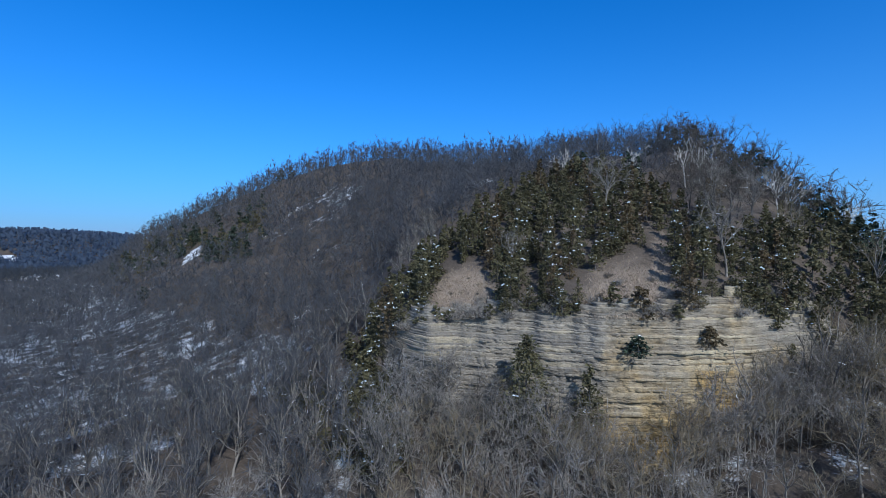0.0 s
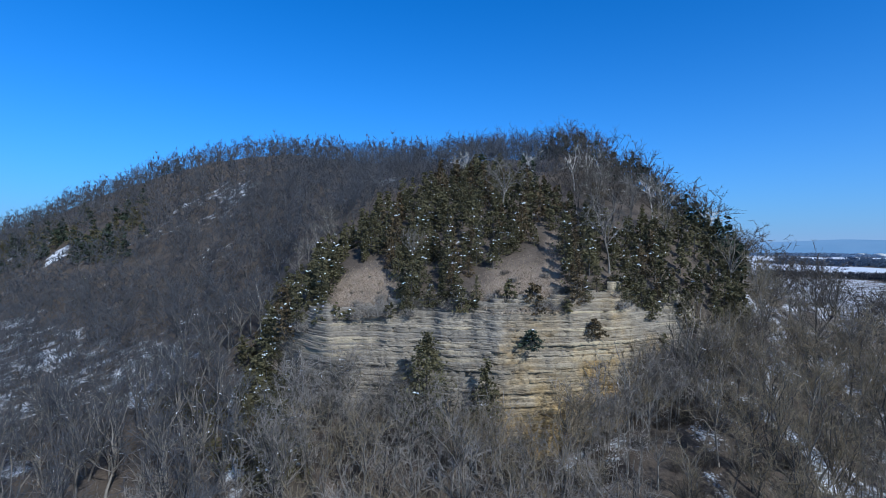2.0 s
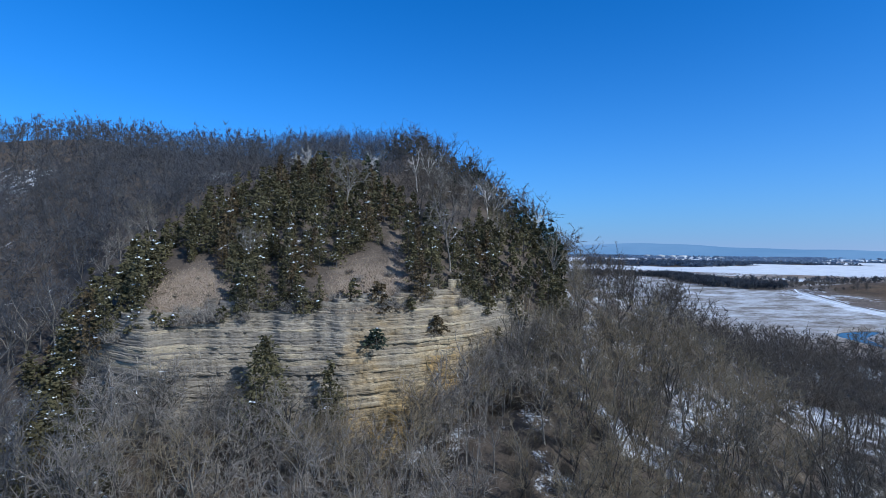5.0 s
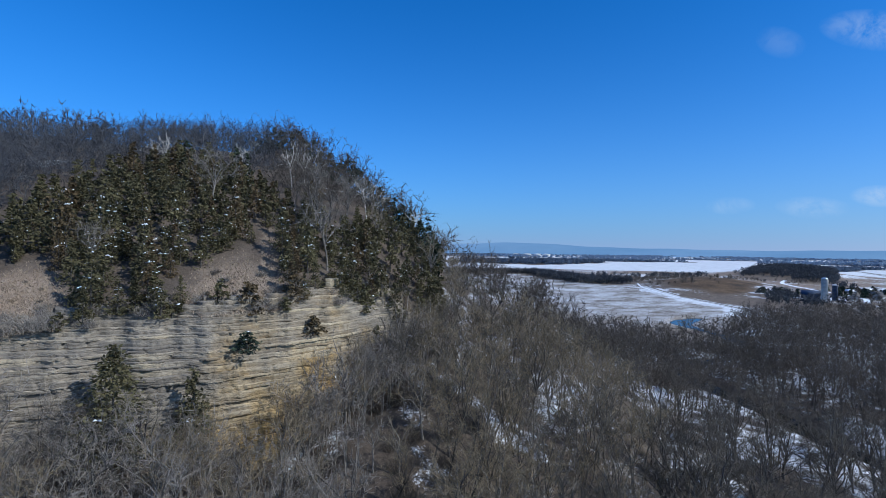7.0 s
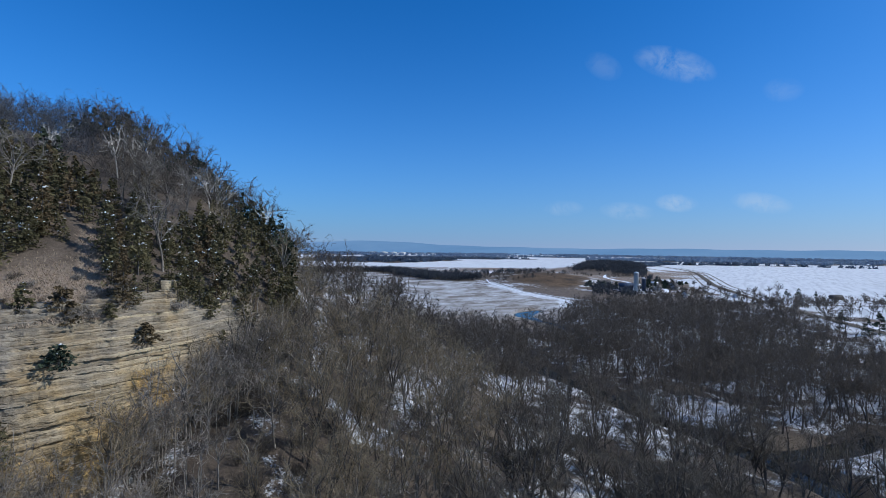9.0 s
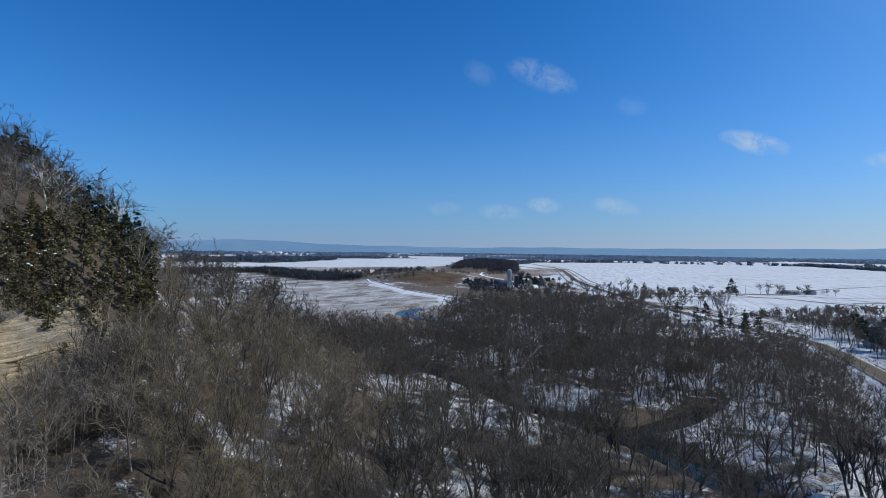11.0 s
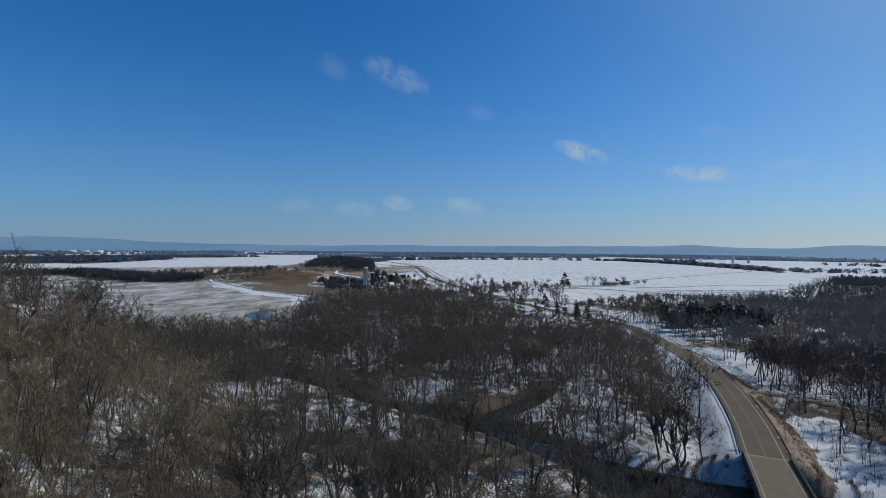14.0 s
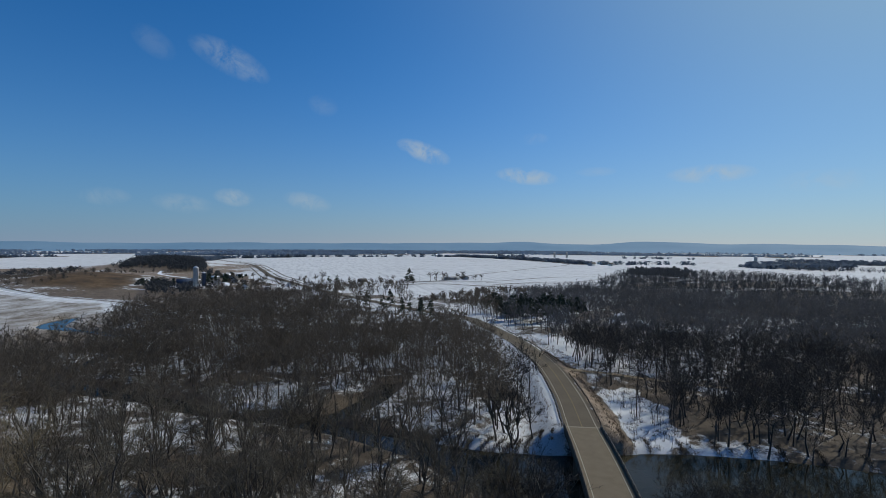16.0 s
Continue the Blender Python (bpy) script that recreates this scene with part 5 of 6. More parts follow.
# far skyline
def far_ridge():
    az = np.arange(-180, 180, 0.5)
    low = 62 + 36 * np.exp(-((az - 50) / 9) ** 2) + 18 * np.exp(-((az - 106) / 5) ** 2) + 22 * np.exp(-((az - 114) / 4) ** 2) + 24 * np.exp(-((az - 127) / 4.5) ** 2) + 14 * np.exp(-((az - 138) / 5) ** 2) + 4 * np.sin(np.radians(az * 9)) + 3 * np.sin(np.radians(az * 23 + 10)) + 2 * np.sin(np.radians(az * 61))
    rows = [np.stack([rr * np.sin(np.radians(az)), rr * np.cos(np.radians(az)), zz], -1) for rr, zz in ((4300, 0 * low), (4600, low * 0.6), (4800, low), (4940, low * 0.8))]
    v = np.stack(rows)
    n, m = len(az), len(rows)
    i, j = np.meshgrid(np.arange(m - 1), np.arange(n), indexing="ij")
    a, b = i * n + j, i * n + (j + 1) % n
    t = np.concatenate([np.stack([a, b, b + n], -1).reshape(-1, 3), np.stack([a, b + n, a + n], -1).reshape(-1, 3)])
    tagged(new("backdrop", raw_mesh("backdrop", v.reshape(-1, 3), t, FAR_HILL, smooth=True)), "low hills along the horizon, glowing in haze blue", "hills", kind="structure")


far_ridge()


# ---- single trees and shrubs ----
def spot(az, r):
    v = bearing(az, r)
    return v.x, v.y, planted(v.x, v.y)


def lone_conifer(name, label, az, r, h, wide, foliage, z=None, sprays=520, leaf=0.5, shape=0.72, snow=10, group=""):
    trunk, crown, mids = conifer(rng, h, wide, sprays, leaf, shape)
    parts = [("trunk", raw_mesh("trunk", *trunk, DARK_BARK), ""), ("crown", raw_mesh("crown", *crown, foliage), "")]
    if snow:
        parts.append(("snow", raw_mesh("snow", *snow_bits(rng, mids[mids[:, 2] > 0.25 * h], snow, 0.24), SNOW), "clots of snow on the sprays"))
    tree = thing_tree(name, label, "tree", group, parts)
    x, y, zz = spot(az, r)
    tree.matrix_basis = pose(x, y, zz if z is None else z, 0, 0, rng.uniform(0, 360))
    return tree


# on and before the cliff
lone_conifer("cedar", "tall narrow dark green cedar before the cliff face", 9.4, 91.0, 18, 11.5, CEDAR, 22.0, 2800, 0.42, 0.85, 14)
lone_conifer("cedar", "small pointed green cedar before the cliff face", 16.2, 91.0, 13, 6.6, CEDAR, 22, 1300, 0.4, 0.9, 12)
lone_conifer("cedar", "dark round cedar shrub on a cliff ledge with snow on it", 21.1, 94.6, 3.8, 4.8, SPRUCE, 36.4, 700, 0.36, 0.5, 12)
lone_conifer("cedar", "brown-green cedar shrub hanging on a cliff ledge", 27.7, 102.0, 4.0, 4.4, RUST_CEDAR, 37.4, 600, 0.36, 0.5, 5)
lone_conifer("cedar", "rusty brown cedar at the brow of the cliff", 21.3, 100.5, 6.4, 5.6, RUST_CEDAR, 42.0, 520, 0.45, 0.6, 3)
lone_conifer("cedar", "dark cedar on the bare brow of the cliff", 18.6, 102, 5, 3.6, CEDAR, None, 380, 0.45, 0.7, 2)
for az, r, h in ((-0.6, 104.5, 3.4), (-2.6, 106, 3.2), (0.8, 103.5, 2.2), (5.2, 102, 2.6), (24.8, 101.5, 2.4), (14.6, 101, 2.6)):
    lone_conifer("cedar", "low dark cedar shrub at the brow of the cliff", az, r, h, h * 1.2, CEDAR, None, 260, 0.4, 0.5, 3, "cedar shrubs along the brow")
for az, r, h in ((39.8, 121, 7), (40.4, 124, 8), (40.9, 128, 9), (41.3, 132, 8), (40.0, 131, 9), (39.2, 126, 6), (31.2, 112, 6), (32.4, 113, 7), (33.5, 114.5, 6), (34.5, 115, 7), (35.4, 115, 6), (36.2, 116, 7), (37.0, 117, 7), (37.9, 118, 6), (38.6, 119, 7), (35.0, 119, 8), (36.6, 121, 8)):
    lone_conifer("cedar", "dark olive cedar at the end of the cliff", az, r, h, h * 0.65, CEDAR, None, 560, 0.42, 0.85, 3, "cedars at the cliff end")
# below the nose and in the side valley
for az, r, h in ((-16.0, 128, 10), (-14.6, 122, 9), (-17.4, 124, 8), (-12.8, 118, 8), (-9.6, 104, 10), (-10.4, 112, 9), (-8.6, 100, 9), (-7.8, 94, 8), (-9.0, 92, 7), (-11.4, 100, 8), (-7.2, 100, 8), (-6.8, 90, 7), (-13.6, 108, 7), (-6.2, 95, 10), (-5.4, 93, 8), (-7.2, 97, 11), (-4.4, 92, 7), (-6.6, 87, 9), (-5.0, 88, 8), (-7.6, 106, 9), (-8.4, 108, 10), (-7.2, 110, 8), (-8.0, 113, 9), (-9.2, 110, 8), (-7.0, 104, 7), (-8.8, 104, 9), (-7.5, 101, 8), (-9.8, 116, 9), (-8.6, 118, 8), (-7.4, 115, 7)):
    lone_conifer("cedar", "dark green cedar with clots of snow beside the cliff nose", az, r, h, h * 0.72, CEDAR, None, 760, 0.42, 0.8, 20, "cedars beside the cliff nose")
# cedars on the far left slope
far_slope = []
for k in range(150):
    az = rng.uniform(-33, -19)
    r = np.interp(az, [-32, -28.3, -23.9, -20], [415, 376, 322, 300]) + rng.normal(0, 26)
    if abs(az + 26.2) < 0.9 and r < 345:
        continue
    if k > 88:
        far_slope.append(spot(az, r))
        continue
    h = rng.uniform(6, 11)
    lone_conifer("cedar", "dark cedar among bare trees on the far slope", az, r, h, h * 0.7, SPRUCE if k % 3 else CEDAR, None, 240, 0.85, 0.8, 5 if k % 2 else 0, "cedars on the far slope")
scatter(far_slope, cedar_forms, rng, 0.7, 1.1, "cedar_wood", "dark cedars among bare trees on the far slope", (DARK_BARK, CEDAR, SNOW), "woodland")
# conifers about the summit and down the skyline
for az, r, h in ((25.4, 208, 9), (27.6, 201, 11), (29.4, 196, 10), (32.6, 187, 11), (34.8, 179, 10), (36.4, 173, 9), (37.2, 169, 10), (38.2, 164, 9), (29.9, 188, 8), (22.0, 219, 9), (23.6, 214, 11), (24.3, 218, 9), (22.9, 216, 8), (26.2, 206, 11), (26.9, 203, 9), (28.5, 199, 9), (31.3, 193, 12), (31.9, 190, 11), (30.6, 193, 9), (33.4, 184, 9), (34.0, 182, 8), (35.6, 176, 8), (39.4, 158, 10), (40.2, 154, 12), (40.8, 150, 11), (39.9, 146, 11), (40.9, 143, 10),
                 (27.8, 150, 12), (10.8, 172, 12), (15.2, 178, 11), (19.8, 172, 12), (20.8, 168, 11), (16.9, 180, 8), (-17.6, 385, 10), (-16.6, 383, 9)):
    rusty = (az, r) in ((27.8, 150), (10.8, 172))
    lone_conifer("cedar", "rusty brown cedar standing above the others" if rusty else "dark pointed conifer near the top of the hill", az, r, h, h * 0.55, RUST_CEDAR if rusty else SPRUCE, None, 420, 0.6, 0.85, 3, "conifers near the summit")


def pale_tree(label, az, r, h, forks):
    w, c = bare_tree(rng, h, forks, 34, 120, 0.075, 4, 0.42, 0.2)
    tree = thing_tree("birch", label, "tree", "pale trees on the upper slope", [("trunk", raw_mesh("trunk", *w, PALE_BARK), "white bark"), ("crown", raw_mesh("crown", *c, PALE_BARK), "pale bare twigs")])
    x, y, z = spot(az, r)
    tree.matrix_basis = pose(x, y, z, 0, 0, rng.uniform(0, 360))


for az, r, h in ((25.4, 172, 14), (26.6, 176, 12), (27.8, 178, 13), (33.3, 158, 14), (34.4, 160, 13), (26.6, 198, 10), (20.6, 180, 12), (12.4, 190, 11), (13.6, 192, 11), (38.4, 160, 10)):
    pale_tree("white-barked leafless birch among dark cedars", az, r, h, 9)
for az, r, h in ((-9.5, 66, 11), (17.0, 62, 10), (52.0, 82, 9), (88.0, 96, 10), (84.0, 104, 11)):
    pale_tree("pale weathered tree leaning among darker bare trees", az, r, h, 6)


def shrub(label, az, r, h, mat, n=150):
    s = np.zeros((n, 3)) + rng.normal(size=(n, 3)) * [0.25 * h, 0.25 * h, 0.02]
    d = rng.normal(size=(n, 3)) * [0.5, 0.5, 0.2] + [0, 0, 0.8]
    e = s + d * h * rng.uniform(0.5, 1.1, (n, 1))
    more_s = s + (e - s) * rng.uniform(0.3, 0.9, (n, 1))
    more_e = more_s + rng.normal(size=(n, 3)) * 0.3 * h
    ob = tagged(new("shrub", raw_mesh("shrub", *join([slivers(s, e, 0.07, rng), slivers(more_s, more_e, 0.06, rng)]), mat)), label, "shrub", "leafless shrubs")
    x, y, z = spot(az, r)
    ob.matrix_basis = pose(x, y, z + 0.2)


for az, r, h in ((1.5, 103, 2.4), (3.4, 102.5, 2.8), (4.6, 102, 2.2), (7.5, 101, 1.8), (-4.2, 108, 2.6), (26.0, 104, 2.2), (30.5, 108, 2.4), (32.5, 111, 2.6), (16.6, 103, 1.8), (19.0, 110, 1.6), (22.4, 112, 1.5)) + tuple((rng.uniform(-6, 38), None, rng.uniform(1.2, 2.4)) for _ in range(44)):
    r = r or float(line_at(2, np.array([az]))[0][0]) + rng.uniform(2.5, 8)
    shrub("grey leafless shrub on the brow of the cliff", az, r, h, BARK)
for k in range(40):
    az, r = rng.uniform(-6, 40), rng.uniform(0.86, 0.99)
    shrub("leafless brown shrub at the foot of the cliff", az, float(line_at(1, np.array([az]))[0][0]) * r, rng.uniform(2, 3.6), TWIG)

# young trees and brush before the cliff, and tufts on the bare slopes
n = 230
az = rng.uniform(-8, 41, n)
f = rng.uniform(0.78, 0.985, n)
f = np.where((az > 19.5) & (az < 29), 0.74 + (f - 0.78) * 0.8, f)
az[:70] = rng.uniform(33, 43, 70)
f[:70] = rng.uniform(0.86, 1.0, 70)
az[70:130] = rng.uniform(27, 37.5, 60)
f[70:130] = rng.uniform(0.9, 0.985, 60)
rr = line_at(1, az)[0] * f
x, y = rr * np.sin(np.radians(az)), rr * np.cos(np.radians(az))
BRUSH_FORMS = [bare_tree(rng, 9, 7, 30, 110, 0.05, 3, 0.4, 0.1) for _ in range(5)]
scatter(np.stack([x, y, land(x, y) - 0.3], -1), BRUSH_FORMS, rng, 0.65, 1.45, "brush", "young leafless trees and brush before the cliff foot", (BARK, BRANCH), "brush")
az, rr = rng.uniform(-3, 26, 60000), rng.uniform(98, 134, 60000)
keep = rng.random(60000) < grass_cover(az, rr, 0) * 0.9
az, rr = az[keep][:9000], rr[keep][:9000]
x, y = rr * np.sin(np.radians(az)), rr * np.cos(np.radians(az))
s = np.stack([x, y, land(x, y) - 0.05], -1)
e = s + rng.normal(size=s.shape) * [0.22, 0.22, 0.05] + [0, 0, 0.42]
tagged(new("dead_grass", raw_mesh("dead_grass", *slivers(s, e, 0.16, rng), GRASS)), "tawny dead grass tufts on the bare slopes", "grass", kind="stuff")
for k in range(34):
    az, r = (rng.uniform(16.5, 24.5), rng.uniform(99, 114)) if k % 3 else (rng.uniform(-0.5, 4.5), rng.uniform(106, 120))
    shrub("low brown shrub on the bare grassy slope", az, r, rng.uniform(0.5, 1.3), TWIG if k % 2 else GRASS, 60)
for k in range(26):
    shrub("leafless brown shrub at the foot of the bluff", rng.uniform(36, 46), rng.uniform(70, 112), rng.uniform(2.2, 4.2), TWIG)

# ---- farms and houses on the plain ----
def gable_house(name, label, category, x, y, turn, w, d, h, wall, roof, windows=True, group="", pitch=0.42):
    """A house or barn: walls, gable roof with eaves, door, windows and chimney."""
    rise = w * 0.5 * pitch * 1.6
    house = tagged(new(name), label, category, group)
    v = np.array([(sx * w / 2, sy * d / 2, z) for sy in (-1, 1) for sx, z in ((-1, 0), (1, 0), (1, h), (-1, h))] + [(0, -d / 2, h + rise), (0, d / 2, h + rise)])
    t = np.array([(0, 1, 2), (0, 2, 3), (3, 2, 8), (5, 4, 7), (5, 7, 6), (6, 7, 9), (1, 5, 6), (1, 6, 2), (4, 0, 3), (4, 3, 7)])
    part("wall", raw_mesh("wall", v, t, wall), house)
    e, k = 0.5, 0.25
    for s in (-1, 1):
        a = np.array([(s * (w / 2 + e), -d / 2 - e, h - e * rise / (w / 2)), (0, -d / 2 - e, h + rise), (0, d / 2 + e, h + rise), (s * (w / 2 + e), d / 2 + e, h - e * rise / (w / 2))])
        v = np.concatenate([a + [0, 0, 0.03], a + [0, 0, 0.03 + k]])
        t = np.array([(0, 1, 2), (0, 2, 3), (4, 6, 5), (4, 7, 6), (0, 4, 5), (0, 5, 1), (1, 5, 6), (1, 6, 2), (2, 6, 7), (2, 7, 3), (3, 7, 4), (3, 4, 0)])
        slab = part("roof", raw_mesh("roof", v, t, roof), house)
    part("door", raw_mesh("door", *box(w / 2 - 0.02, w / 2 + 0.06, -0.5, 0.5 if windows else 2.2, 0, 2.1 if windows else 3.0), DARK_ROOF), house)
    if windows:
        pane = raw_mesh("window", *box(-0.05, 0.05, -0.6, 0.6, 0, 1.3), GLASS)
        for sx in (-1, 1):
            for yy in np.arange(-d / 2 + 1.6, d / 2 - 1, 2.9):
                if abs(yy) > 0.9 or sx < 0:
                    part("window", pane, house).location = (sx * (w / 2 + 0.02), yy, 1.0)
        part("chimney", raw_mesh("chimney", *box(0.6, 1.3, -0.4, 0.4, h, h + rise + 0.9), DARK_ROOF), slab)
    house.matrix_basis = pose(x, y, planted(x, y, 0.2), 0, 0, turn)
    return house


def silo(label, x, y, r, h, wall, cap):
    """A stave silo: ringed shaft, domed cap, chute up its side."""
    s = tagged(new("silo"), label, "silo", "silos of the farm")
    n = 20
    zs, rs = [], []
    for k in range(int(h / 1.5)):
        zs += [k * 1.5, k * 1.5 + 1.38, k * 1.5 + 1.4, k * 1.5 + 1.49]
        rs += [r, r, r * 1.012, r * 1.012]
    zs.append(h), rs.append(r)
    part("shaft", raw_mesh("shaft", *tube(np.stack([0 * np.array(zs), 0 * np.array(zs), zs], -1), rs, n), wall), s)
    a = np.linspace(0, np.pi / 2, 7)
    part("dome", raw_mesh("dome", *tube(np.stack([0 * a, 0 * a, h + 0.02 + 0.55 * r * np.sin(a)], -1), r * 1.02 * np.cos(a) + 0.01, n), cap), s)
    part("chute", raw_mesh("chute", *box(-r - 0.8, -r + 0.05, -0.5, 0.5, 0, h + 0.4), wall), s)
    s.matrix_basis = pose(x, y, planted(x, y, 0.2), 0, 0, 60)


silo("tall pale concrete stave silo with a silver dome", 702, 138, 3.1, 24.0, SILO_WALL, DOME)
silo("shorter dark blue steel silo beside the pale one", 709, 130, 2.5, 17.0, DARK_WALL, DOME)
gable_house("barn", "dark blue steel barn by the silos", "barn", 708, 152, 10, 11, 18, 6, DARK_WALL, DARK_WALL, False)
gable_house("barn", "grey barn with a snowy roof behind the silos", "barn", 742, 118, 95, 9, 18, 4, GREY_WALL, DARK_ROOF, False)
gable_house("barn", "white barn at the farm with a dark roof", "barn", 770, 100, 80, 9, 15, 4, GREY_WALL, DARK_ROOF, False)
gable_house("shed", "low grey farm shed with a dark roof", "shed", 760, 195, 60, 8, 20, 3, GREY_WALL, DARK_ROOF, False)
gable_house("house", "white farmhouse with a dark roof", "house", 658, 74, 80, 7, 11, 4.2, WHITE_WALL, DARK_ROOF)
gable_house("house", "small grey house beside the farmhouse", "house", 651, 49, 95, 6.5, 9, 2.8, GREY_WALL, SNOW, pitch=0.25)
gable_house("house", "low white house near the road bend", "house", 690, 22, 70, 8, 12, 3, WHITE_WALL, DARK_ROOF)
gable_house("shed", "dark brown shed beside the field", "shed", 742, -75, 20, 7, 12, 3.0, TIMBER, DARK_ROOF, False)
gable_house("barn", "long grey metal barn in the snowy field", "barn", 762, -215, 18, 10, 22, 3.4, GREY_WALL, GREY_WALL, False, pitch=0.25)
gable_house("house", "grey farmhouse in the snowy field", "house", 772, -240, 100, 8, 12, 3.6, GREY_WALL, DARK_ROOF)
gable_house("house", "low ranch house under pines by the road", "house", 362, -148, 30, 9, 18, 2.8, GREY_WALL, DARK_ROOF)
gable_house("house", "house with a snow-covered roof in the woods", "house", 352, -188, 25, 10, 18, 3.0, GREY_WALL, SNOW, pitch=0.22)
gable_house("house", "house with a snowy roof among bare trees", "house", 330, -222, 60, 9, 14, 3.0, GREY_WALL, SNOW, pitch=0.22)
gable_house("house", "brown house among bare trees", "house", 292, -212, 40, 9, 13, 3.0, TIMBER, SNOW)
gable_house("house", "cabin with a snowy roof among bare trees", "house", 262, -214, 70, 8, 11, 2.8, TIMBER, SNOW)
for az, r, turn in ((-39.4, 800, 30), (-38.4, 792, 70), (-37.2, 765, 20)):
    p = bearing(az, r)
    gable_house("house", "pale house with a snowy roof in the side valley", "house", p.x, p.y, turn, 9, 15, 3.4, WHITE_WALL, SNOW)
for k in range(26):
    az, r = (rng.uniform(119.5, 124.5), rng.uniform(1450, 1640)) if k < 14 else (rng.uniform(98, 109), rng.uniform(2450, 3000))
    p = bearing(az, r)
    gable_house("house", "small far-off house of the village beyond the fields", "house", p.x, p.y, rng.uniform(0, 180), 10, rng.uniform(12, 24), rng.uniform(3, 6), GREY_WALL if k % 3 else WHITE_WALL, SNOW if k % 3 == 1 else DARK_ROOF, False, "village houses")
for az, r, w in ((51.5, 3900, 60), (52.6, 3900, 45), (50.2, 3950, 40), (53.6, 3850, 50)):
    p = bearing(az, r)
    gable_house("barn", "long white farm building far across the plain", "barn", p.x, p.y, -az, w, 30, 12, WHITE_WALL, SNOW, False, "far farm buildings", 0.1)
for az, r in ((117.3, 2350), (118.6, 2350), (136.5, 1750)):
    p = bearing(az, r)
    silo("far-off pale silo on the plain", p.x, p.y, 4, 24, SILO_WALL, DOME)

# trees about the farms
for x, y, h, wd, n in ((752, -146, 20, 13, 700), (758, -152, 12, 7, 300), (745, -141, 13, 8, 300), (745, -40, 12, 8, 300), (740, -28, 10, 8, 260), (742, -56, 9, 3.4, 200),
                       (439, -67, 16, 8, 520), (434, -60, 12, 7, 400), (463, -50, 14, 9, 420), (420, -74, 11, 6, 360), (408, -78, 10, 6, 300), (384, -82, 16, 7, 460), (377, -88, 14, 8, 420), (392, -84, 12, 6, 360), (399, -70, 12, 6, 300), (366, -86, 6, 5, 260), (360, -90, 5, 5, 260), (354, -91, 5, 4, 260)):
    az, r = math.degrees(math.atan2(x, y)), math.hypot(x, y)
    lone_conifer("spruce", "dark green spruce standing over the snow", az, r, h, wd, SPRUCE, None, n, 0.9 if r > 600 else 0.75, 0.75, 0, "spruces of the plain")
for k in range(46):
    x, y = 362 + rng.uniform(-34, 34), -160 + rng.uniform(-34, 24)
    if near_line(np.array([x]), np.array([y]), ROAD_C)[0][0] < 12:
        continue
    if abs(x - 362) < 9 and abs(y + 148) < 9:
        continue
    az, r, h = math.degrees(math.atan2(x, y)), math.hypot(x, y), rng.uniform(13, 18)
    trunk, crown, mids = conifer(rng, h * 0.6, h * 0.5, 420, 0.8, 0.5)
    crown[0][:, 2] += h * 0.4
    stem = tube(np.array([(0, 0, 0), (0.1, 0, h * 0.5), (0, 0, h * 0.95)]), [0.24, 0.18, 0.06], 5)
    tree = thing_tree("pine", "tall dark pine with a bare lower trunk beside the road", "tree", "pines beside the road", [("trunk", raw_mesh("trunk", *stem, BARK), ""), ("crown", raw_mesh("crown", *crown, SPRUCE), "")])
    tree.matrix_basis = pose(x, y, planted(x, y))
for k in range(38):
    x, y = (718 + rng.uniform(-14, 20), 180 + rng.uniform(-16, 30)) if k < 20 else (775 + rng.uniform(-20, 40), 122 + rng.uniform(-22, 22))
    az, r, h = math.degrees(math.atan2(x, y)), math.hypot(x, y), rng.uniform(6, 10)
    lone_conifer("spruce", "dark spruce of the farm's windbreak", az, r, h, h * 0.6, SPRUCE, None, 120, 1.3, 0.75, 0, "windbreak of the farm")


def lone_bare(label, x, y, h, group):
    w, c = bare_tree(rng, h, 8, 60, 300, 0.2, 4, 0.44, 0.34)
    tree = thing_tree("bare_tree", label, "tree", group, [("trunk", raw_mesh("trunk", *w, BARK), ""), ("crown", raw_mesh("crown", *c, TWIG), "fine bare branches and twigs")])
    tree.matrix_basis = pose(x, y, planted(x, y), 0, 0, rng.uniform(0, 360))


lone_bare("broad old leafless tree over the river woods", 430, -38, 22, "field trees")
for x, y, h in ((735, -18, 17), (748, -178, 14), (752, -188, 16), (742, -196, 15), (760, -232, 14), (738, -10, 12), (756, -262, 10), (700, 60, 13), (690, 40, 14), (680, 95, 12), (672, 5, 14), (640, -15, 14), (650, 20, 12), (618, 60, 14), (630, 100, 14), (600, 0, 15), (706, 92, 9), (716, 84, 8), (726, 74, 9), (735, 66, 8), (744, 58, 9), (690, 78, 10), (722, 100, 8), (668, 60, 9), (735, -100, 9), (744, -120, 10), (756, -204, 12), (770, -226, 11), (748, -250, 9), (590, -30, 13), (800, 60, 12), (812, 80, 12), (826, 110, 12), (835, 130, 12), (800, 125, 10), (780, 140, 10)):
    lone_bare("leafless tree about the farm on the snowy plain", x, y, h, "field trees")


# ---- woods and hedges far over the plain ----
def strip_spots(p, q, wide, spacing):
    p, q = np.array(p, float), np.array(q, float)
    length = np.linalg.norm(q - p)
    n = int(length * wide / spacing ** 2)
    f, s = rng.uniform(0, 1, n), rng.uniform(-0.5, 0.5, n) * wide
    d = (q - p) / length
    xy = p + f[:, None] * (q - p) + s[:, None] * np.array([-d[1], d[0]])
    return np.column_stack([xy, land(xy[:, 0], xy[:, 1]) - 0.3])


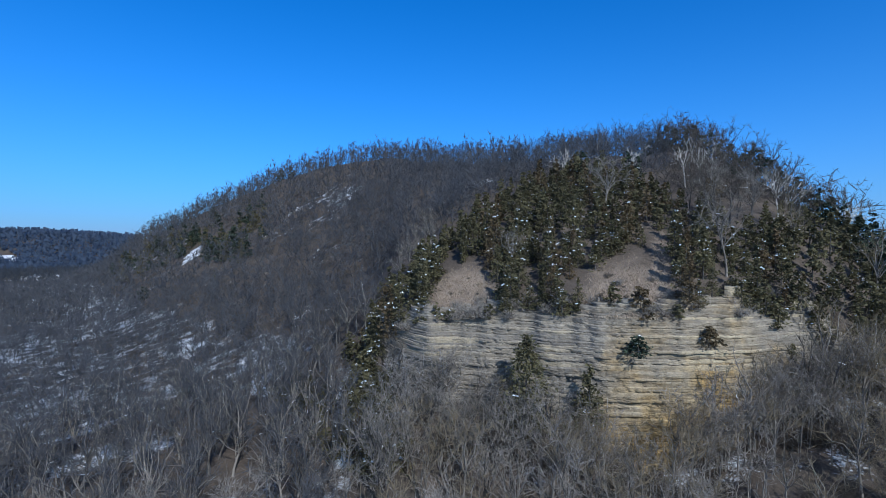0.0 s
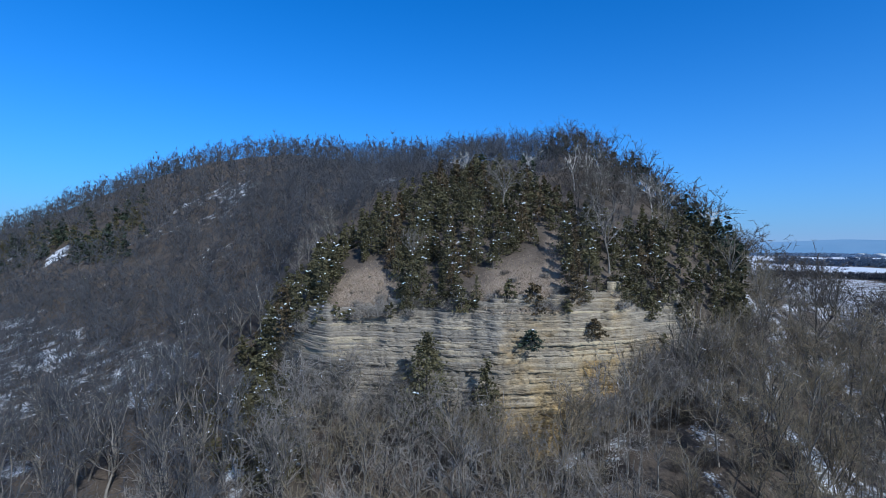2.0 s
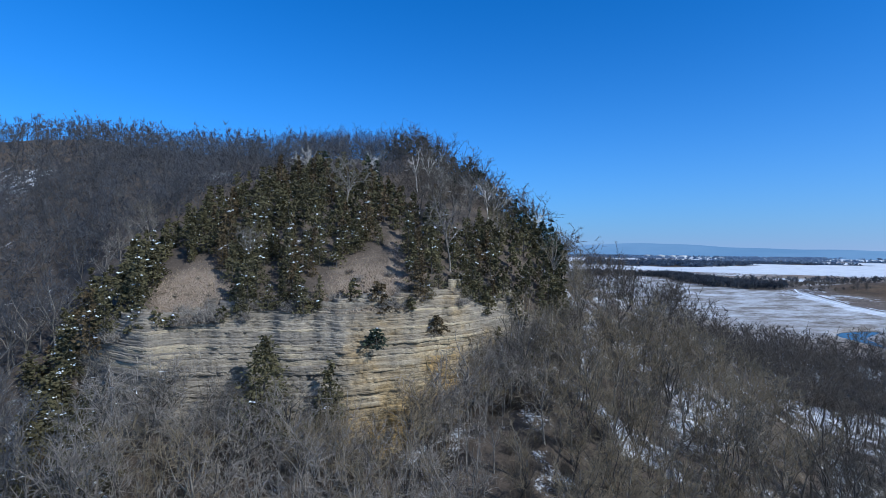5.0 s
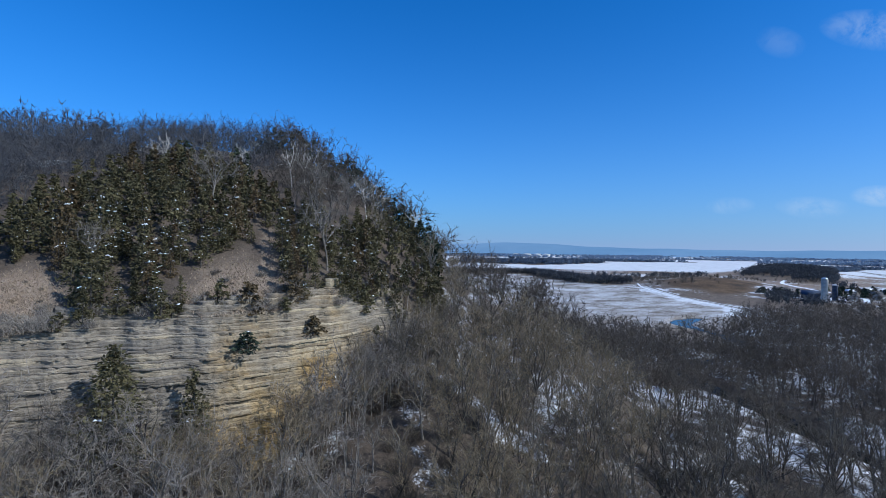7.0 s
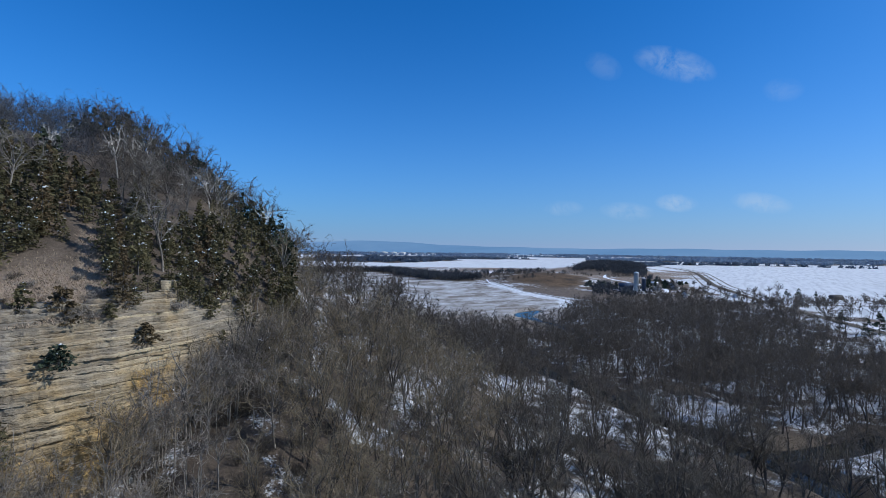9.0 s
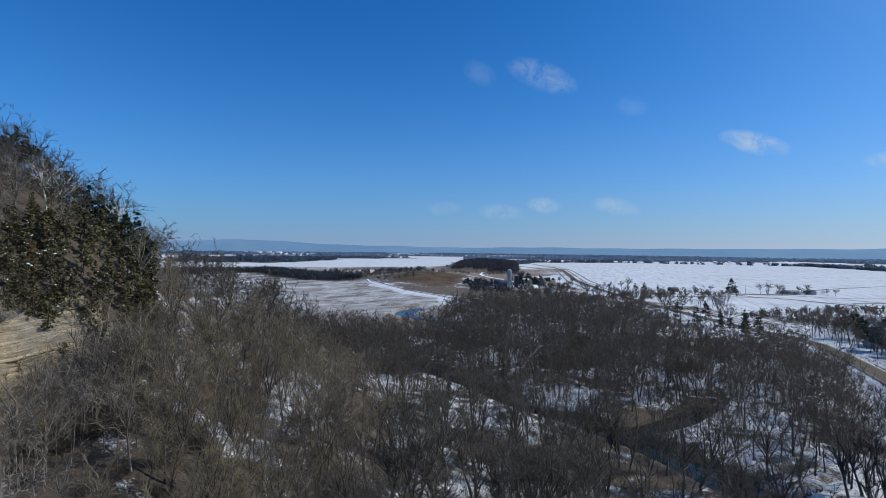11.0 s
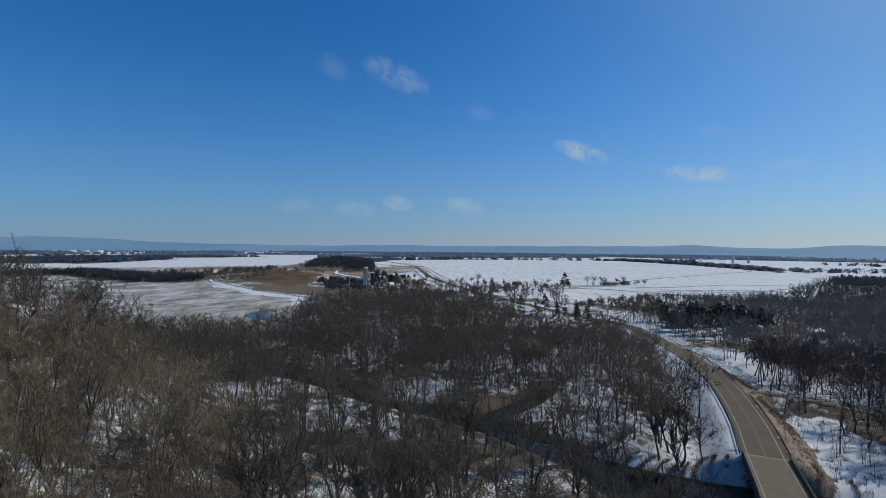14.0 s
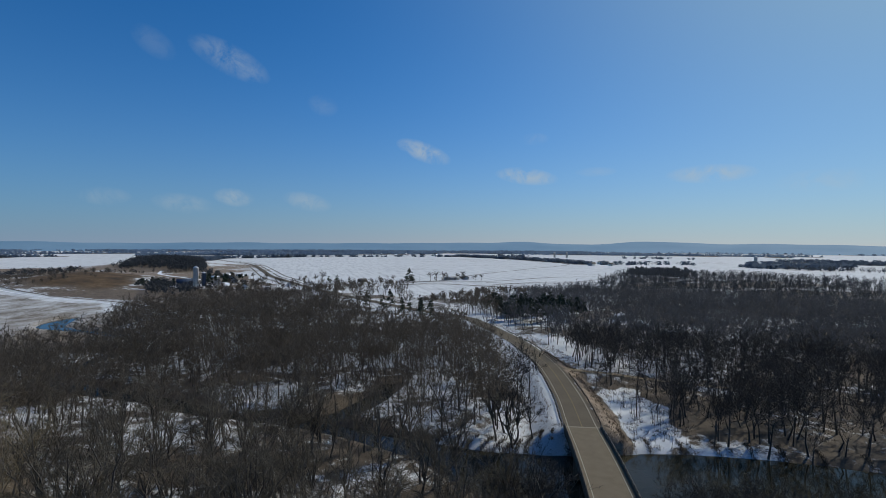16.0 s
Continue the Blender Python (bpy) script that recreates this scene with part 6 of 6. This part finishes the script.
spots = np.concatenate([strip_spots(*s) for s in NEAR_STRIPS])
scatter(spots, BLOB_FORMS, rng, 0.75, 1.25, "far_woodland", "leafless woods along the marsh and the brown slope", (BARK, FAR_WOOD), "woodland")
spots = np.concatenate([strip_spots(*s) for s in SCRUB_STRIPS])
scatter(spots, BLOB_FORMS, rng, 0.35, 0.8, "far_woodland", "thin brown scrub on the rough slope beyond the marsh", (DARK_BARK, TWIG), "woodland")
spots = np.concatenate([strip_spots(*s) for s in STRIPS])
for r0, r1, cell in ((1000, 2000, 17), (2000, 3000, 21), (3000, 4250, 32)):
    x, y, rr, az = jitter_grid(rng, r0, r1, 34, 156, cell)
    keep = far_wood(x, y) > 0.04
    spots = np.vstack([spots, np.stack([x[keep], y[keep], land(x[keep], y[keep]) - 0.3], -1)])
deep = np.hypot(spots[:, 0], spots[:, 1]) > 2500
scatter(spots[np.hypot(spots[:, 0], spots[:, 1]) <= 1450], BLOB_FORMS, rng, 0.8, 1.2, "distant_woods", "dark strips of woodland across the snowy plain", (BARK, FAR_WOOD), "woodland")
mile = ~deep & (np.hypot(spots[:, 0], spots[:, 1]) > 1450)
scatter(spots[mile], HAZE_FORMS, rng, 0.7, 1.1, "distant_woods", "haze-tinted strips of woodland beyond the white fields", (MILE_WOOD, MILE_WOOD), "woodland")
scatter(spots[deep], HAZE_FORMS, rng, 0.8, 1.2, "distant_woods", "strips of woodland far across the plain, coloured haze blue", (HAZY_WOOD, HAZY_WOOD), "woodland")


# ---- tracks, ditches and poles ----
def track(name, label, line, half, mat, lift=0.2):
    c = rounded([(*p, 0) for p in line], 5)
    c[:, 2] = land(c[:, 0], c[:, 1])
    v, t = ribbon(c, half, lift)
    tagged(new(name, raw_mesh(name, v, t, mat)), label, name.replace("_", " "), kind="structure")


track("farm_road", "grey farm road across the snowy fields", [(560, -30), (640, -42), (691, -163), (652, -214), (600, -255), (543, -291), (480, -330)], 3.2, ASPHALT)
track("farm_track", "dark track along the edge of the white field", [(742, -80), (752, -200), (883, -294), (1060, -470), (1267, -685), (1400, -770)], 2.4, DITCH)
track("farm_track", "dark track through the snow beside the farm", [(690, -163), (742, -120), (740, -60), (700, -20)], 2.0, DITCH)
track("farm_track", "brown ditch line over the white field", [(700, -250), (660, -330), (720, -440), (800, -520)], 1.8, DITCH)
track("dike", "snow-covered dike along the edge of the marsh", DIKE, 1.2, SNOW, 0.15)
track("farm_track", "brown track along the marsh dike", [(x + 7, y - 6) for x, y in DIKE], 1.6, DITCH)
track("farm_track", "tan gravel lane between the farm and the brown slope", [(700, 100), (780, 118), (860, 180), (950, 240), (1040, 260)], 3.0, SNOW)
for off in (15, -13, -24):
    side = offset_line(ROAD_C[(ROAD_C[:, 0] > 700) & (ROAD_C[:, 0] < 1700)][::4], off)
    track("ditch", "dark ditch beside the highway across the snow", [(p[0], p[1]) for p in side], 1.5, DITCH)
track("farm_track", "brown field edge beside the snowy farm", [(655, -241), (690, -330), (672, -432), (640, -520)], 2.2, DITCH)
track("farm_track", "dark hedge line at the foot of the white field", [(700, -95), (722, -130), (735, -200), (725, -270), (790, -400), (791, -526)], 2.4, DITCH)
for k in range(12):
    x0, y0 = rng.uniform(850, 1900), rng.uniform(-560, 0)
    track("farm_track", "faint brown tillage line in the white field", [(x0, y0), (x0 + rng.uniform(-30, 30), y0 - rng.uniform(120, 330))], rng.uniform(0.6, 1.4), DITCH)


def utility_pole(x, y, h):
    p = tagged(new("utility_pole"), "thin grey wooden utility pole beside the river woods", "pole")
    part("pole", raw_mesh("pole", *tube(np.array([(0, 0, -1), (0, 0, h)]), [0.16, 0.11], 7), TIMBER), p)
    part("crossarm", raw_mesh("crossarm", *box(-1.1, 1.1, -0.06, 0.06, h - 0.9, h - 0.75), TIMBER), p)
    p.location = (x, y, planted(x, y, 0))


utility_pole(142, -99, 10)
utility_pole(742, -160, 9)


# ---- weeds, brush and loose stone along the road and the river banks ----
def weeds(label, spots, h, mat, per=7):
    """Low dead stalks in tufts."""
    s = np.repeat(spots, per, axis=0) + rng.normal(size=(len(spots) * per, 3)) * [0.35, 0.35, 0.0]
    e = s + rng.normal(size=s.shape) * [0.35, 0.35, 0.15] * h + np.array([0, 0, h]) * rng.uniform(0.5, 1.2, (len(s), 1))
    tagged(new("dead_weeds", raw_mesh("dead_weeds", *slivers(s, e, 0.11, rng), mat)), label, "weeds", kind="stuff")


def on_land(x, y):
    return np.stack([x, y, land(x, y) - 0.1], -1)


def near_places(n, line, lo, hi, side, x0, x1):
    """Spots beside a line, between two distances, on one side of it."""
    c = np.asarray(line)[:, :2]
    c = c[(c[:, 0] > x0) & (c[:, 0] < x1)]
    k = rng.integers(0, len(c) - 1, n)
    p, d = c[k], c[k + 1] - c[k]
    d = d / np.linalg.norm(d, axis=1)[:, None]
    off = rng.uniform(lo, hi, n) * side
    q = p + d * rng.uniform(0, 6, (n, 1)) + np.stack([-d[:, 1], d[:, 0]], -1) * off[:, None]
    return on_land(q[:, 0], q[:, 1])


weeds("dead brown weeds on the snowy verge of the road", np.concatenate([near_places(900, ROAD_C, 7.5, 20, 1, 128, 330), near_places(700, ROAD_C, 7.5, 20, -1, 160, 330)]), 0.9, GRASS)
n = 700
bank = np.array([(117, -75.5), (123, -80), (140, -87.5), (158, -93.5), (172, -98), (188, -103), (206, -107.5), (226, -111.5)])
f = rng.uniform(0, len(bank) - 1.001, n)
q = bank[f.astype(int)] + (bank[f.astype(int) + 1] - bank[f.astype(int)]) * (f % 1)[:, None] + rng.normal(size=(n, 2)) * 1.9
q = q[near_line(q[:, 0], q[:, 1], ROAD_C)[0] > 6.6]
weeds("tawny dead grass on the stony fill beside the road", on_land(q[::2, 0], q[::2, 1]), 0.7, GRASS, 9)
weeds("brown stalks on the stony fill beside the road", on_land(q[1::2, 0], q[1::2, 1]), 0.8, TWIG, 7)
far_bank = np.column_stack([rng.uniform(116, 200, 420), rng.uniform(-128, -84, 420)])
d = near_line(far_bank[:, 0], far_bank[:, 1], ROAD_C)[0]
wd, ww = near_line(far_bank[:, 0], far_bank[:, 1], RIVER_C)
far_bank = far_bank[(d > 14) & (d < 34) & (wd > ww / 2 + 3) & (near_line(far_bank[:, 0], far_bank[:, 1], SIDE_C)[0] > 3)]
weeds("brown weeds and seedlings in the snow of the river bank", on_land(far_bank[:, 0], far_bank[:, 1]), 1.1, TWIG, 9)
river = np.asarray(RIVER_C)
for side in (1, -1):
    c = river[(river[:, 0] > 55) & (river[:, 0] < 140)]
    k = rng.integers(0, len(c) - 1, 900)
    d = c[k + 1, :2] - c[k, :2]
    d = d / np.linalg.norm(d, axis=1)[:, None]
    q = c[k, :2] + np.stack([-d[:, 1], d[:, 0]], -1) * (side * (c[k, 2] / 2 + rng.uniform(1.0, 9.0, 900)))[:, None]
    keep = near_line(q[:, 0], q[:, 1], ROAD_C)[0] > 8
    weeds("tawny dead grass and stalks along the river bank", on_land(q[keep, 0], q[keep, 1]), 1.0, GRASS if side > 0 else TWIG)


# saplings and brush on the near bank of the river
n = 900
az, rr = rng.uniform(103, 151, n), rng.uniform(66, 122, n)
az[:380] = rng.uniform(124, 151, 380)
x, y = rr * np.sin(np.radians(az)), rr * np.cos(np.radians(az))
wd, ww = near_line(x, y, RIVER_C)
keep = (wd > ww / 2 + 0.5) & (near_line(x, y, ROAD_C)[0] > 9.5)
spots = on_land(x[keep], y[keep])
scatter(spots, BRUSH_FORMS, rng, 0.7, 1.6, "brush", "leafless saplings and brush on the river bank", (DARK_BARK, BACKLIT_TWIG), "brush")

# brush between the road and the wood of the far bank, in backlit-dark twigs
far_bank = far_bank[rng.random(len(far_bank)) < 0.3]
scatter(on_land(far_bank[:, 0], far_bank[:, 1]), BRUSH_FORMS, rng, 0.3, 0.8, "brush", "leafless brush in the snow beyond the bridge, coloured backlit-dark", (DARK_BARK, BACKLIT_TWIG), "brush")

# brown brush under the trees of the river flat
x, y, rr, az = jitter_grid(rng, 95, 260, 60, 110, 6.5)
keep = wood_zone(x, y, rr, az) & (land(x, y) < 6) & (rng.random(len(x)) < 0.3 + 0.5 * lump(x, y, 20, 77))
scatter(on_land(x[keep], y[keep]), BRUSH_FORMS, rng, 0.35, 0.75, "brush", "brown leafless brush under the trees of the river flat", (DARK_BARK, TWIG), "brush")

# the hamlet beyond the silos
for k in range(30):
    x, y = rng.uniform(845, 915), rng.uniform(95, 165)
    h = rng.uniform(5, 9)
    lone_conifer("spruce", "small dark evergreen in the hamlet beyond the silos", math.degrees(math.atan2(x, y)), math.hypot(x, y), h, h * 0.8, SPRUCE, None, 90, 1.5, 0.7, 0, "evergreens of the hamlet")
for x, y, turn, roof in ((858, 140, 20, SNOW), (874, 122, 80, DARK_ROOF), (888, 108, 40, SNOW), (850, 112, 60, DARK_ROOF), (905, 130, 10, SNOW)):
    gable_house("house", "small grey house among evergreens", "house", x, y, turn, 7, 11, 3.0, GREY_WALL, roof, True, "houses of the hamlet", 0.3)
